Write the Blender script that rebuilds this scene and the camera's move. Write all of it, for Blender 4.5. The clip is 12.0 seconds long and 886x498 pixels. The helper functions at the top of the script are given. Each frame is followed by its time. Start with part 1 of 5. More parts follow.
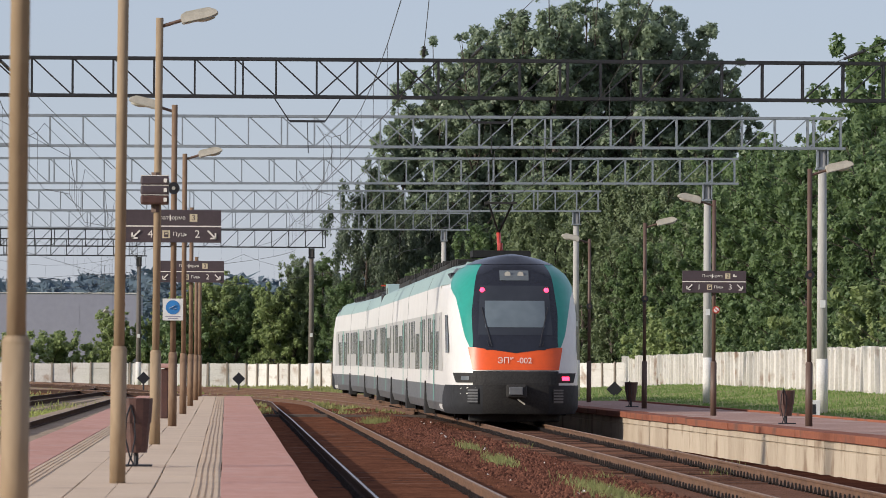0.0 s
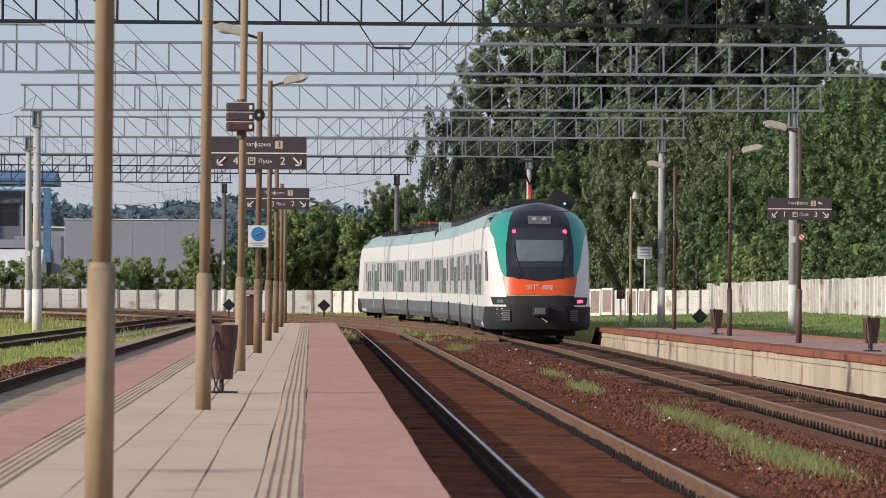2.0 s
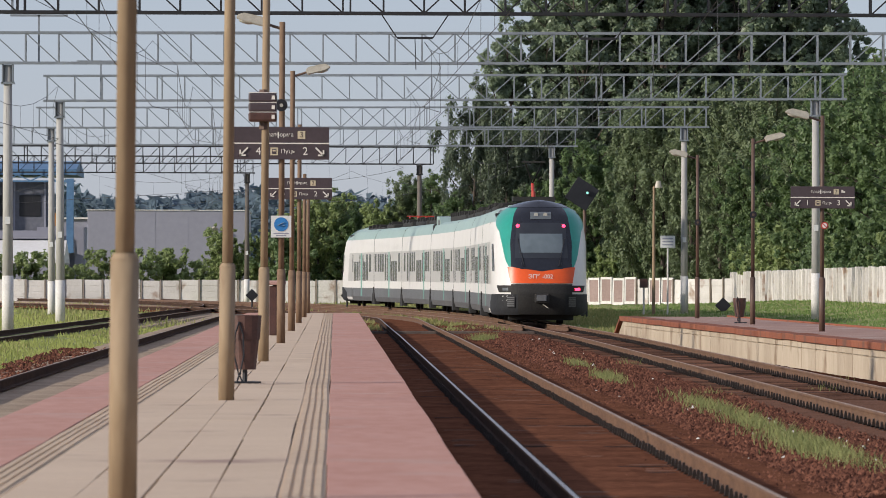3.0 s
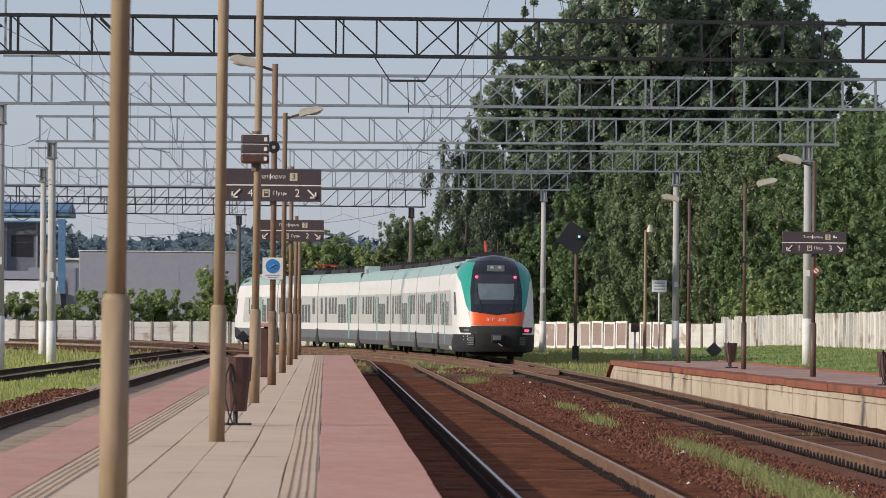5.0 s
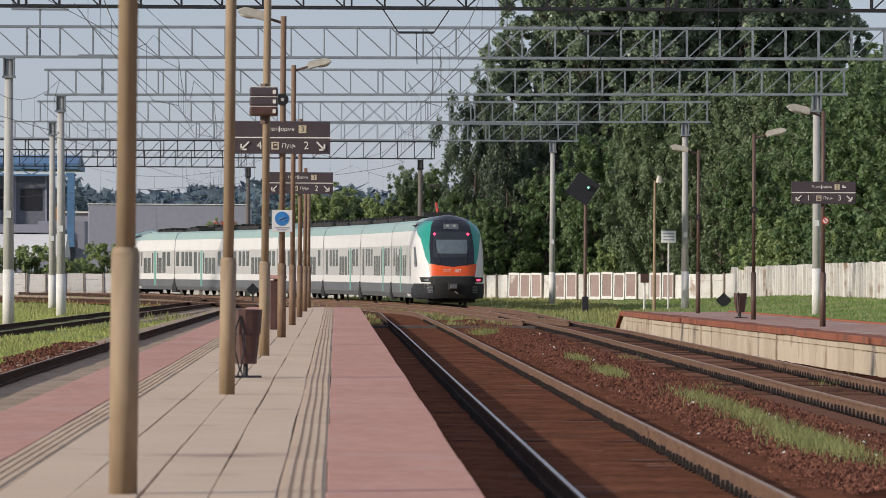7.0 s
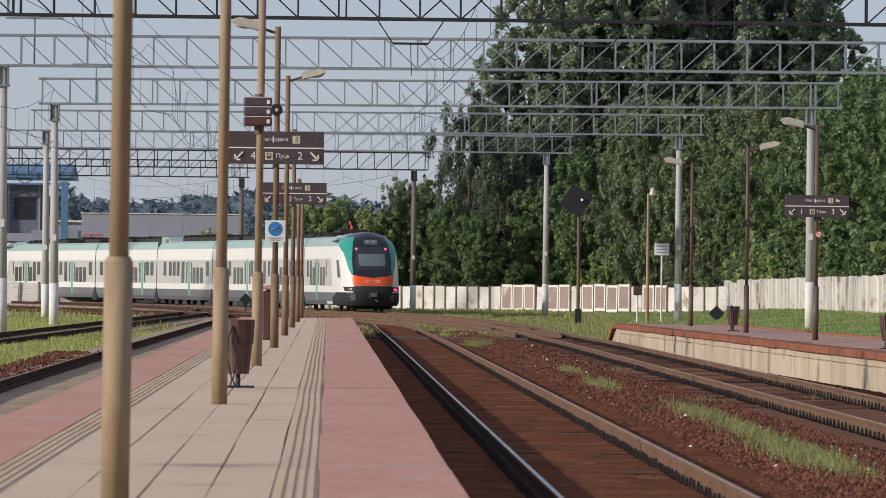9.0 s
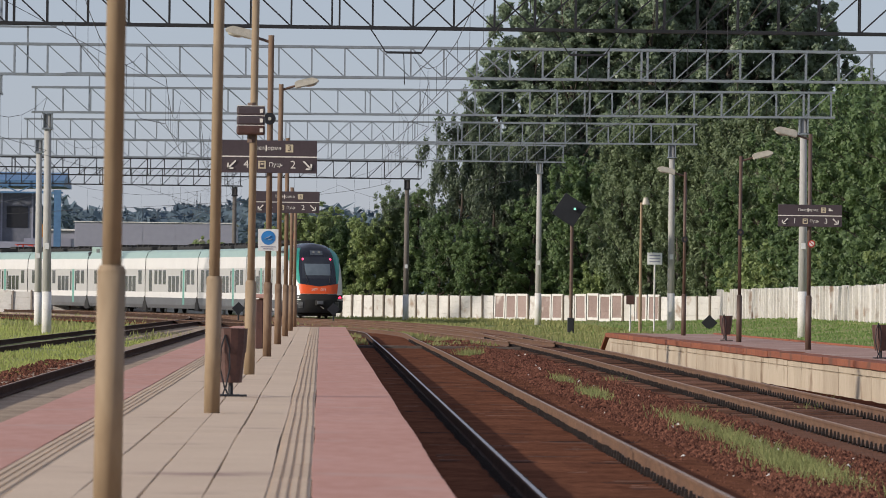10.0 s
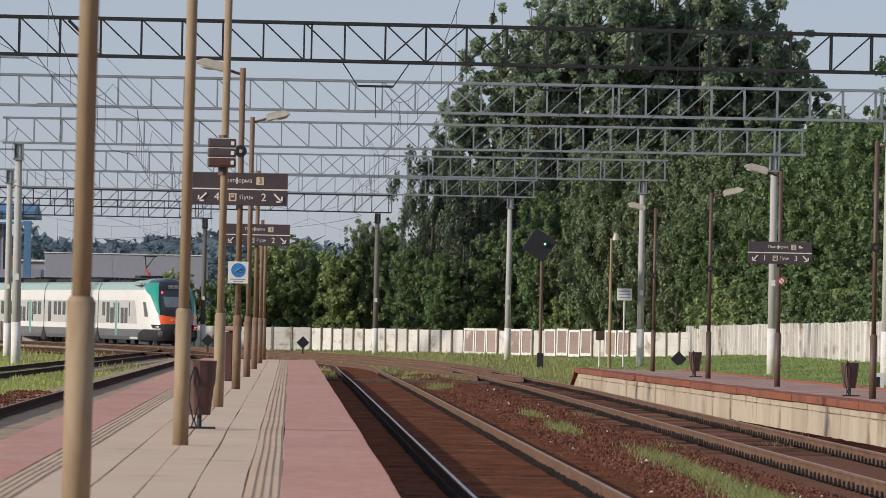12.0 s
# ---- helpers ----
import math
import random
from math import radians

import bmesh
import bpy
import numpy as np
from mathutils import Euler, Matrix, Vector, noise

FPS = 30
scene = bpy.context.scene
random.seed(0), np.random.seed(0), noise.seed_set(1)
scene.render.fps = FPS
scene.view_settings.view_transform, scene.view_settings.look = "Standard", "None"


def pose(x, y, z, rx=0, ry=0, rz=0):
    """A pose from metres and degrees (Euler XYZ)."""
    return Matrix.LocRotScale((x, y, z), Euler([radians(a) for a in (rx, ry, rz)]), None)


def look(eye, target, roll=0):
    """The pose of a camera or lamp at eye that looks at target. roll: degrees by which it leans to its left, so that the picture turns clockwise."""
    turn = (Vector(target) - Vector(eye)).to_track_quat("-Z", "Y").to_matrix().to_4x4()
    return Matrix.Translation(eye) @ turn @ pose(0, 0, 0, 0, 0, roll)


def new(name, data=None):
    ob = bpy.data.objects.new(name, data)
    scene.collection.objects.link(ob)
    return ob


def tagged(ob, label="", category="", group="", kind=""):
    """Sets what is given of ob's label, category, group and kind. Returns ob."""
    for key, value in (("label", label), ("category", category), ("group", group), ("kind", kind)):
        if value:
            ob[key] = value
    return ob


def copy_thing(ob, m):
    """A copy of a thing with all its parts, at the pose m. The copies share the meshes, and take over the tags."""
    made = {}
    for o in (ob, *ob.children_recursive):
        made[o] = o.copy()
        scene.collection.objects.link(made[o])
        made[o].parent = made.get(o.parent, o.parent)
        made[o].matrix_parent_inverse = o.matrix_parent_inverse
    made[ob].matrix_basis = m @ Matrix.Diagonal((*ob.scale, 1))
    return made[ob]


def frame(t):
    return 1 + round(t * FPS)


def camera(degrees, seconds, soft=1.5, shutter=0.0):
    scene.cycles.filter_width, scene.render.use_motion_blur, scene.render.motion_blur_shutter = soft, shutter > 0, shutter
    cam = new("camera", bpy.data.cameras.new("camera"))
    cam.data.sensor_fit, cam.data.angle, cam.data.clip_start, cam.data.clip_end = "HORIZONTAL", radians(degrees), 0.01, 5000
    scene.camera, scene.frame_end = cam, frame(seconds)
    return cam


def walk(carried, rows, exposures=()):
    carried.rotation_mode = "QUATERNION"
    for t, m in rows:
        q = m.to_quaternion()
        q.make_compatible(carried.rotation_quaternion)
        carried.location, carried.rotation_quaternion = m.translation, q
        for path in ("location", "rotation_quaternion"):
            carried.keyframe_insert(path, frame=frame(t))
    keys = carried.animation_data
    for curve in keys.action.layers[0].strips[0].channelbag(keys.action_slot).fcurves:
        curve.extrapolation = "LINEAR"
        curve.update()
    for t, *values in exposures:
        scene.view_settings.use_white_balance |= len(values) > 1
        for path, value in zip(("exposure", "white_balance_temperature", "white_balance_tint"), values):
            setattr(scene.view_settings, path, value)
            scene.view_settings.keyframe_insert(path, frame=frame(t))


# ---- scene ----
# A long-lens view down a station platform; a train leaves round a left-hand curve.
# World: x to the right, y along the tracks, z = 0 at the rail heads.
EYE = Vector((0.0, 0.0, 1.75))


def aim(yaw, pitch, roll):
    """Pose of the camera at its stand, turned right by yaw, up by pitch and clockwise by roll (degrees)."""
    a, b = radians(yaw), radians(pitch)
    d = Vector((math.sin(a) * math.cos(b), math.cos(a) * math.cos(b), math.sin(b)))
    return look(EYE, EYE + d * 100, roll)


cam = camera(8.966, 12.0, soft=0.8)
cam.data.dof.use_dof, cam.data.dof.focus_distance, cam.data.dof.aperture_fstop = True, 165.0, 10.0
walk(cam, [(t, aim(*a)) for t, *a in (
    (0, 2.193, 1.126, 0.304), (0.5, 1.867, 0.783, 0.282), (1, 1.782, 0.655, 0.221), (1.5, 1.566, 0.52, 0.352),
    (2, 1.333, 0.381, 0.361), (2.5, 1.234, 0.296, 0.308), (3, 1.101, 0.275, 0.177), (5, 1.184, 0.711, 0.539),
    (5.5, 0.893, 0.565, 0.34), (6, 0.927, 0.411, 0.419), (6.5, 1.107, 0.375, -0.074), (7, 1.093, 0.22, 0.274),
    (9, 1.161, 0.335, 0.623), (9.5, 1.203, 0.429, 0.53), (10, 1.232, 0.427, 0.697), (10.5, 1.277, 0.493, 0.9),
    (11, 1.37, 0.62, 1.013), (11.5, 1.434, 0.729, 1.104), (12, 1.53, 0.778, 1.18))],
     exposures=((0, 0.66), (2.5, 0.6), (5.5, 0.54), (9.5, 0.5), (12, 0.48)))

# ---- daylight ----
SUN_FROM = Vector((-1.0, -0.42, 0.38)).normalized()
world = bpy.data.worlds.new("sky")
scene.world = world
world.use_nodes = True
wn = world.node_tree.nodes
sky = wn.new("ShaderNodeTexSky")
sky.sky_type = "NISHITA"
sky.sun_disc = False
sky.sun_elevation = math.asin(SUN_FROM.z)
sky.sun_rotation = math.atan2(SUN_FROM.x, SUN_FROM.y)
sky.air_density, sky.dust_density, sky.ozone_density = 1.0, 0.3, 5.0
wn["Background"].inputs["Strength"].default_value = 0.092
haze = wn.new("ShaderNodeMix")
haze.data_type = "RGBA"
haze.inputs[0].default_value = 0.7
haze.inputs[7].default_value = (3.38, 3.52, 4.4, 1)
world.node_tree.links.new(sky.outputs[0], haze.inputs[6])
world.node_tree.links.new(haze.outputs[2], wn["Background"].inputs["Color"])
sun = new("sun", bpy.data.lights.new("sun", "SUN"))
sun.data.energy, sun.data.angle, sun.data.color = 2.9, radians(2.5), (1.0, 0.915, 0.81)
sun.matrix_world = look(SUN_FROM * 300, (0, 0, 0))


# ---- materials ----
def surf(name, c1, c2=None, rough=0.7, metal=0.0, scale=2.0, fine=30.0, bump=0.2, island=0.0, per=0.0, spec=0.5,
         stain=None, stain_at=0.6, stretch=(1, 1, 1), trans=0.0):
    """A procedural surface: two tones mixed by a coarse and a fine noise, with relief and, if given, stains."""
    m = bpy.data.materials.new(name)
    m.use_nodes = True
    nt = m.node_tree
    n, l = nt.nodes, nt.links.new
    b = n["Principled BSDF"]
    b.inputs["Metallic"].default_value = metal
    b.inputs["Specular IOR Level"].default_value = spec
    geo, tc, mp = n.new("ShaderNodeNewGeometry"), n.new("ShaderNodeTexCoord"), n.new("ShaderNodeMapping")
    mp.inputs["Scale"].default_value = stretch
    place = tc.outputs["Object"]
    if per:
        shift = n.new("ShaderNodeVectorMath")
        l(place, shift.inputs[0])
        l(n.new("ShaderNodeObjectInfo").outputs["Location"], shift.inputs[1])
        place = shift.outputs[0]
    l(place, mp.inputs["Vector"])
    big, small = n.new("ShaderNodeTexNoise"), n.new("ShaderNodeTexNoise")
    for t, s, d in ((big, scale, 4), (small, fine, 6)):
        t.inputs["Scale"].default_value, t.inputs["Detail"].default_value = s, d
        l(mp.outputs[0], t.inputs["Vector"])
    add = n.new("ShaderNodeMath")
    add.operation = "ADD"
    l(big.outputs[0], add.inputs[0])
    l(small.outputs[0], add.inputs[1])
    val = add.outputs[0]
    for amount, out in ((island, geo.outputs["Random Per Island"]), (per, None)):
        if amount:
            if out is None:
                out = n.new("ShaderNodeObjectInfo").outputs["Random"]
            k = n.new("ShaderNodeMath")
            k.operation = "MULTIPLY_ADD"
            k.inputs[1].default_value = amount
            l(out, k.inputs[0])
            l(val, k.inputs[2])
            val = k.outputs[0]
    ramp = n.new("ShaderNodeMapRange")
    ramp.inputs["From Min"].default_value = 0.72 + 0.2 * (island + per)
    ramp.inputs["From Max"].default_value = 1.28 + 0.8 * (island + per)
    l(val, ramp.inputs[0])
    mix = n.new("ShaderNodeMix")
    mix.data_type = "RGBA"
    c2 = c2 or tuple(v * 0.75 for v in c1)
    mix.inputs[6].default_value, mix.inputs[7].default_value = (*c1, 1), (*c2, 1)
    l(ramp.outputs[0], mix.inputs[0])
    col = mix.outputs[2]
    if stain:
        st, sr, m2 = n.new("ShaderNodeTexNoise"), n.new("ShaderNodeMapRange"), n.new("ShaderNodeMix")
        st.inputs["Scale"].default_value, st.inputs["Detail"].default_value = scale * 0.6 + 0.3, 8
        l(place, st.inputs["Vector"])
        sr.inputs["From Min"].default_value, sr.inputs["From Max"].default_value = stain_at, stain_at + 0.12
        l(st.outputs[0], sr.inputs[0])
        m2.data_type = "RGBA"
        m2.inputs[7].default_value = (*stain, 1)
        l(sr.outputs[0], m2.inputs[0])
        l(col, m2.inputs[6])
        col = m2.outputs[2]
    l(col, b.inputs["Base Color"])
    rr = n.new("ShaderNodeMapRange")
    rr.inputs["To Min"].default_value, rr.inputs["To Max"].default_value = rough * 0.85, min(1, rough * 1.15)
    l(small.outputs[0], rr.inputs[0])
    l(rr.outputs[0], b.inputs["Roughness"])
    if bump:
        bp = n.new("ShaderNodeBump")
        bp.inputs["Strength"].default_value, bp.inputs["Distance"].default_value = bump, 0.02
        l(small.outputs[0], bp.inputs["Height"])
        l(bp.outputs[0], b.inputs["Normal"])
    if trans:
        tr, ms = n.new("ShaderNodeBsdfTranslucent"), n.new("ShaderNodeMixShader")
        l(col, tr.inputs["Color"])
        ms.inputs[0].default_value = trans
        l(b.outputs[0], ms.inputs[1])
        l(tr.outputs[0], ms.inputs[2])
        l(ms.outputs[0], n["Material Output"].inputs["Surface"])
    return m


def glow(name, color, strength):
    m = bpy.data.materials.new(name)
    m.use_nodes = True
    b = m.node_tree.nodes["Principled BSDF"]
    b.inputs["Base Color"].default_value = (*color, 1)
    b.inputs["Emission Color"].default_value, b.inputs["Emission Strength"].default_value = (*color, 1), strength
    return m


BALLAST = surf("ballast", (0.085, 0.036, 0.024), (0.035, 0.015, 0.011), 0.95, scale=0.6, fine=9, bump=1.0, spec=0.0)
STONE = surf("ballast_stone", (0.215, 0.092, 0.06), (0.03, 0.012, 0.009), 0.9, scale=3, fine=20, bump=0.4, island=0.7, spec=0.05)
BED = surf("rusty_track_bed", (0.195, 0.082, 0.048), (0.085, 0.037, 0.023), 1.0, scale=0.7, fine=7, bump=0.8, spec=0.0)
SOIL = surf("grassy_soil", (0.31, 0.33, 0.12), (0.22, 0.22, 0.095), 0.95, scale=0.2, fine=4, bump=0.6, spec=0.1)
DIRT = surf("dusty_dirt", (0.44, 0.35, 0.265), (0.28, 0.215, 0.16), 0.95, scale=0.8, fine=12, bump=0.8, spec=0.0)
BANK = surf("cool_green_grass_blades", (0.23, 0.33, 0.095), (0.15, 0.235, 0.065), 0.7, scale=0.4, fine=3, bump=0, island=0.5, trans=0.35)
WEED = surf("pale_weed_blades", (0.38, 0.39, 0.15), (0.2, 0.23, 0.075), 0.8, scale=0.4, fine=3, bump=0, island=0.9, trans=0.35)
GRASS = surf("grass_blades", (0.47, 0.5, 0.15), (0.31, 0.36, 0.1), 0.7, scale=0.4, fine=3, bump=0, island=0.8, trans=0.35)
DRY = surf("dry_grass_blades", (0.4, 0.37, 0.16), (0.2, 0.24, 0.07), 0.8, scale=0.4, fine=3, bump=0, island=0.8, trans=0.3)
RUST = surf("rusty_rail_steel", (0.2, 0.11, 0.062), (0.1, 0.053, 0.032), 0.75, 0.25, scale=1.5, fine=25)
# Darker rail steel: the shade of the unlit rail side is in the colour.
SHADERUST = surf("dark_oily_rail_steel", (0.075, 0.044, 0.031), (0.04, 0.025, 0.019), 0.95, 0.0, spec=0.08, scale=1.5, fine=25)
SHINE = surf("polished_rail_top", (0.5, 0.47, 0.44), (0.3, 0.27, 0.25), 0.36, 0.8, scale=1, fine=20, bump=0.05)
DULL = surf("worn_rail_top", (0.42, 0.29, 0.19), (0.27, 0.18, 0.12), 0.5, 0.4, scale=1, fine=20, bump=0.05)
SLEEPER = surf("old_concrete_sleeper", (0.2, 0.105, 0.072), (0.035, 0.019, 0.014), 0.95, scale=2, fine=22, bump=0.6, per=1.6, spec=0.05)
CLIP = surf("greasy_fastener", (0.04, 0.03, 0.026), (0.02, 0.016, 0.014), 0.6, 0.3, scale=5, fine=40)
RED = surf("faded_red_platform_paint", (0.54, 0.3, 0.238), (0.46, 0.235, 0.18), 0.85, spec=0.2, scale=0.5, fine=6, bump=0.12,
           stain=(0.48, 0.3, 0.245), stain_at=0.56, stretch=(1, 0.25, 1), per=0.12)
SLAB = surf("beige_concrete_slab", (0.625, 0.485, 0.355), (0.545, 0.415, 0.3), 0.9, scale=0.8, fine=14, bump=0.25, per=0.2, spec=0.2,
            stain=(0.36, 0.25, 0.2), stain_at=0.63)
TACTILE = surf("ribbed_tactile_strip", (0.6, 0.45, 0.305), (0.48, 0.35, 0.235), 0.85, scale=1, fine=16, bump=0.25, per=0.3)
JOINT = surf("dark_joint", (0.09, 0.07, 0.055), (0.05, 0.04, 0.03), 0.95, scale=3, fine=20)
WALLC = surf("cream_platform_wall", (0.5, 0.42, 0.32), (0.36, 0.29, 0.215), 0.9, scale=0.9, fine=14, bump=0.3, per=0.5, spec=0.2,
             stain=(0.25, 0.18, 0.125), stain_at=0.56, stretch=(1, 1, 0.25))
REDEDGE = surf("red_brown_edge_slab", (0.29, 0.105, 0.058), (0.19, 0.066, 0.04), 0.85, scale=1.2, fine=14, bump=0.3, per=0.5, spec=0.2,
               stain=(0.14, 0.07, 0.05), stain_at=0.57)
RPTOP = surf("dusty_red_platform_top", (0.43, 0.285, 0.235), (0.3, 0.185, 0.15), 0.95, spec=0.1, scale=0.8, fine=9, bump=0.2,
             stain=(0.5, 0.4, 0.34), stain_at=0.58)
POLE = surf("tan_painted_steel_pole", (0.34, 0.255, 0.165), (0.265, 0.19, 0.12), 0.7, 0.0, spec=0.2, scale=2.5, fine=14, bump=0.15,
            stain=(0.2, 0.1, 0.05), stain_at=0.64, stretch=(1, 1, 0.3))
POLEWORN = surf("worn_brown_steel_pole", (0.25, 0.17, 0.11), (0.16, 0.1, 0.066), 0.7, spec=0.2, scale=2.5, fine=14, bump=0.15,
                stain=(0.1, 0.055, 0.035), stain_at=0.56, stretch=(1, 1, 0.3))
POLEDARK = surf("dark_brown_pole", (0.14, 0.085, 0.06), (0.09, 0.055, 0.042), 0.6, scale=2.5, fine=14, stretch=(1, 1, 0.3))
LAMPW = surf("off_white_lamp_housing", (0.5, 0.46, 0.38), (0.36, 0.33, 0.27), 0.45, scale=6, fine=40, bump=0.05)
LAMPG = surf("lamp_lens", (0.5, 0.48, 0.42), (0.4, 0.38, 0.33), 0.2, scale=6, fine=40, bump=0.05)
SIGN = surf("dark_brown_sign_panel", (0.075, 0.055, 0.06), (0.06, 0.043, 0.047), 0.4, scale=2, fine=20, bump=0.03)
WHITE = surf("white_lettering", (0.78, 0.74, 0.66), (0.7, 0.66, 0.6), 0.5, scale=4, fine=30, bump=0)
CREAM = surf("cream_sign_square", (0.62, 0.53, 0.36), (0.55, 0.47, 0.32), 0.5, scale=4, fine=30, bump=0)
BLUE = surf("blue_sign_disc", (0.03, 0.2, 0.5), (0.03, 0.17, 0.42), 0.4, scale=4, fine=30, bump=0)
POSTER = surf("white_notice_panel", (0.72, 0.72, 0.7), (0.62, 0.62, 0.6), 0.5, scale=4, fine=30, bump=0)
BINM = surf("brown_bin_paint", (0.1, 0.044, 0.033), (0.06, 0.028, 0.022), 0.5, scale=4, fine=25, bump=0.1)
PINK = surf("pale_pink_cap", (0.5, 0.3, 0.25), (0.4, 0.23, 0.2), 0.6, scale=4, fine=25, bump=0.1)
BLACK = surf("matt_black", (0.018, 0.018, 0.022), (0.01, 0.01, 0.013), 0.5, scale=3, fine=25, bump=0.05)
TRUSS_D = surf("dark_painted_truss_steel", (0.022, 0.022, 0.026), (0.014, 0.014, 0.016), 0.6, 0.1, scale=2, fine=25)
TRUSS_G = surf("grey_galvanised_truss_steel", (0.27, 0.3, 0.33), (0.19, 0.21, 0.235), 0.55, 0.2, scale=2, fine=25)
MAST = surf("pale_concrete_mast", (0.42, 0.41, 0.38), (0.33, 0.32, 0.3), 0.8, scale=1.2, fine=18, bump=0.2, stretch=(1, 1, 0.2))
MASTD = surf("weathered_concrete_mast", (0.15, 0.13, 0.11), (0.09, 0.08, 0.07), 0.85, scale=1.2, fine=18, bump=0.2, stretch=(1, 1, 0.2))
LIME = surf("whitewashed_concrete", (0.72, 0.7, 0.66), (0.56, 0.54, 0.5), 0.85, scale=2, fine=18, bump=0.2)
FENCE = surf("whitewashed_fence_panel", (0.66, 0.635, 0.6), (0.47, 0.45, 0.415), 0.9, scale=0.9, fine=9, bump=0.3, per=0.6,
             stain=(0.3, 0.22, 0.17), stain_at=0.58)
FENCEB = surf("brown_brick_panel", (0.35, 0.265, 0.24), (0.25, 0.18, 0.16), 0.9, scale=0.9, fine=9, bump=0.3, per=0.6,
              stain=(0.55, 0.5, 0.45), stain_at=0.6)
FPOST = surf("grey_brown_fence_post", (0.3, 0.26, 0.22), (0.2, 0.165, 0.135), 0.9, scale=1.5, fine=12, bump=0.3, per=0.5)
WIRE = surf("overhead_wire", (0.05, 0.05, 0.055), (0.035, 0.035, 0.04), 0.6, 0.3, scale=2, fine=20, bump=0)
T_WHITE = surf("white_train_paint", (0.7, 0.68, 0.65), (0.64, 0.62, 0.59), 0.4, scale=0.7, fine=6, bump=0.01)
T_GREY = surf("light_grey_train_band", (0.46, 0.45, 0.43), (0.42, 0.41, 0.39), 0.4, scale=0.7, fine=6, bump=0.01)
T_SKIRT = surf("dark_grey_train_skirt", (0.135, 0.14, 0.145), (0.1, 0.1, 0.105), 0.45, scale=0.8, fine=8, bump=0.03)
T_FRONT = surf("near_black_bumper", (0.032, 0.033, 0.036), (0.022, 0.023, 0.025), 0.7, spec=0.25, scale=0.8, fine=8, bump=0.03)
T_GREEN = surf("mint_green_train_roofline", (0.31, 0.42, 0.375), (0.27, 0.37, 0.33), 0.35, scale=0.8, fine=8, bump=0.01)
T_TEAL = surf("teal_green_train_mask", (0.02, 0.29, 0.225), (0.018, 0.25, 0.195), 0.3, scale=0.8, fine=8, bump=0.01)
T_ORANGE = surf("orange_train_panel", (0.78, 0.1, 0.012), (0.7, 0.085, 0.01), 0.35, scale=0.8, fine=8, bump=0.01)
T_DOOR = surf("muted_teal_door", (0.13, 0.33, 0.275), (0.11, 0.29, 0.24), 0.4, scale=0.8, fine=8, bump=0.01)
T_BLACK = surf("black_train_mask", (0.016, 0.018, 0.026), (0.011, 0.012, 0.018), 0.22, scale=0.8, fine=8, bump=0.01)
T_GLASS = surf("tinted_train_window", (0.085, 0.09, 0.088), (0.06, 0.064, 0.062), 0.2, scale=0.5, fine=3, bump=0, spec=0.8)
T_SCREEN = surf("dark_windscreen_glass", (0.03, 0.034, 0.042), (0.022, 0.025, 0.032), 0.12, scale=0.5, fine=3, bump=0, spec=0.5)
T_SHIELD = surf("windscreen_with_blind", (0.125, 0.155, 0.175), (0.09, 0.115, 0.13), 0.12, scale=0.5, fine=3, bump=0, spec=0.8)
# Grimy dark tone, also laid on flat where recesses and notches are shaded.
T_DARK = surf("undercarriage_grime", (0.03, 0.028, 0.026), (0.016, 0.015, 0.014), 0.8, 0.1, scale=2, fine=20)
T_RED = surf("red_insulator", (0.5, 0.05, 0.03), (0.4, 0.04, 0.025), 0.4, scale=4, fine=25, bump=0)
TAIL = glow("lit_red_tail_lamp", (1.0, 0.03, 0.08), 3.5)
GREENLAMP = glow("lit_green_signal_lamp", (0.3, 0.8, 0.6), 0.5)
DISPLAY = surf("destination_display", (0.12, 0.14, 0.15), (0.09, 0.1, 0.11), 0.3, scale=4, fine=30, bump=0)
BARK = surf("tree_bark", (0.09, 0.07, 0.055), (0.05, 0.04, 0.032), 0.95, scale=2, fine=10, bump=0.6)
# Poplar green lightened beyond its own tone: haze lift put into the colour.
LEAF_D = surf("dark_poplar_leaves", (0.33, 0.4, 0.265), (0.19, 0.245, 0.16), 0.4, scale=0.12, fine=1.2, bump=0, island=0.9, trans=0.5)
LEAF_B = surf("dark_birch_leaves", (0.16, 0.2, 0.125), (0.1, 0.13, 0.085), 0.5, scale=0.15, fine=1.2, bump=0, island=0.9, trans=0.35)
LEAF_M = surf("green_lime_leaves", (0.22, 0.305, 0.13), (0.115, 0.18, 0.078), 0.5, scale=0.15, fine=1.2, bump=0, island=0.9, trans=0.5)
# Pale bush green; on the left trees it carries sunlight in the colour.
LEAF_H = surf("pale_hazel_leaves", (0.33, 0.4, 0.16), (0.2, 0.26, 0.105), 0.6, scale=0.15, fine=1.2, bump=0, island=0.9, trans=0.4)
LEAF_Y = surf("yellow_green_birch_leaves", (0.23, 0.285, 0.15), (0.14, 0.185, 0.098), 0.6, scale=0.15, fine=1.2, bump=0, island=0.9, trans=0.4)
# Conifer green shifted to a pale blue: distance haze painted into the colour.
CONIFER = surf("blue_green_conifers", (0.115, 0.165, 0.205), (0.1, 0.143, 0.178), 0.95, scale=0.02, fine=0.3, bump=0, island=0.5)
SHED = surf("grey_sheet_metal_wall", (0.3, 0.3, 0.36), (0.265, 0.265, 0.32), 0.6, scale=0.1, fine=2, bump=0.05)
SHEDW = surf("dark_grey_industrial_wall", (0.16, 0.165, 0.195), (0.115, 0.12, 0.145), 0.8, scale=0.2, fine=3, bump=0.1)
SHEDB = surf("faded_blue_cladding", (0.1, 0.21, 0.36), (0.07, 0.15, 0.27), 0.6, scale=0.3, fine=3, bump=0.05)
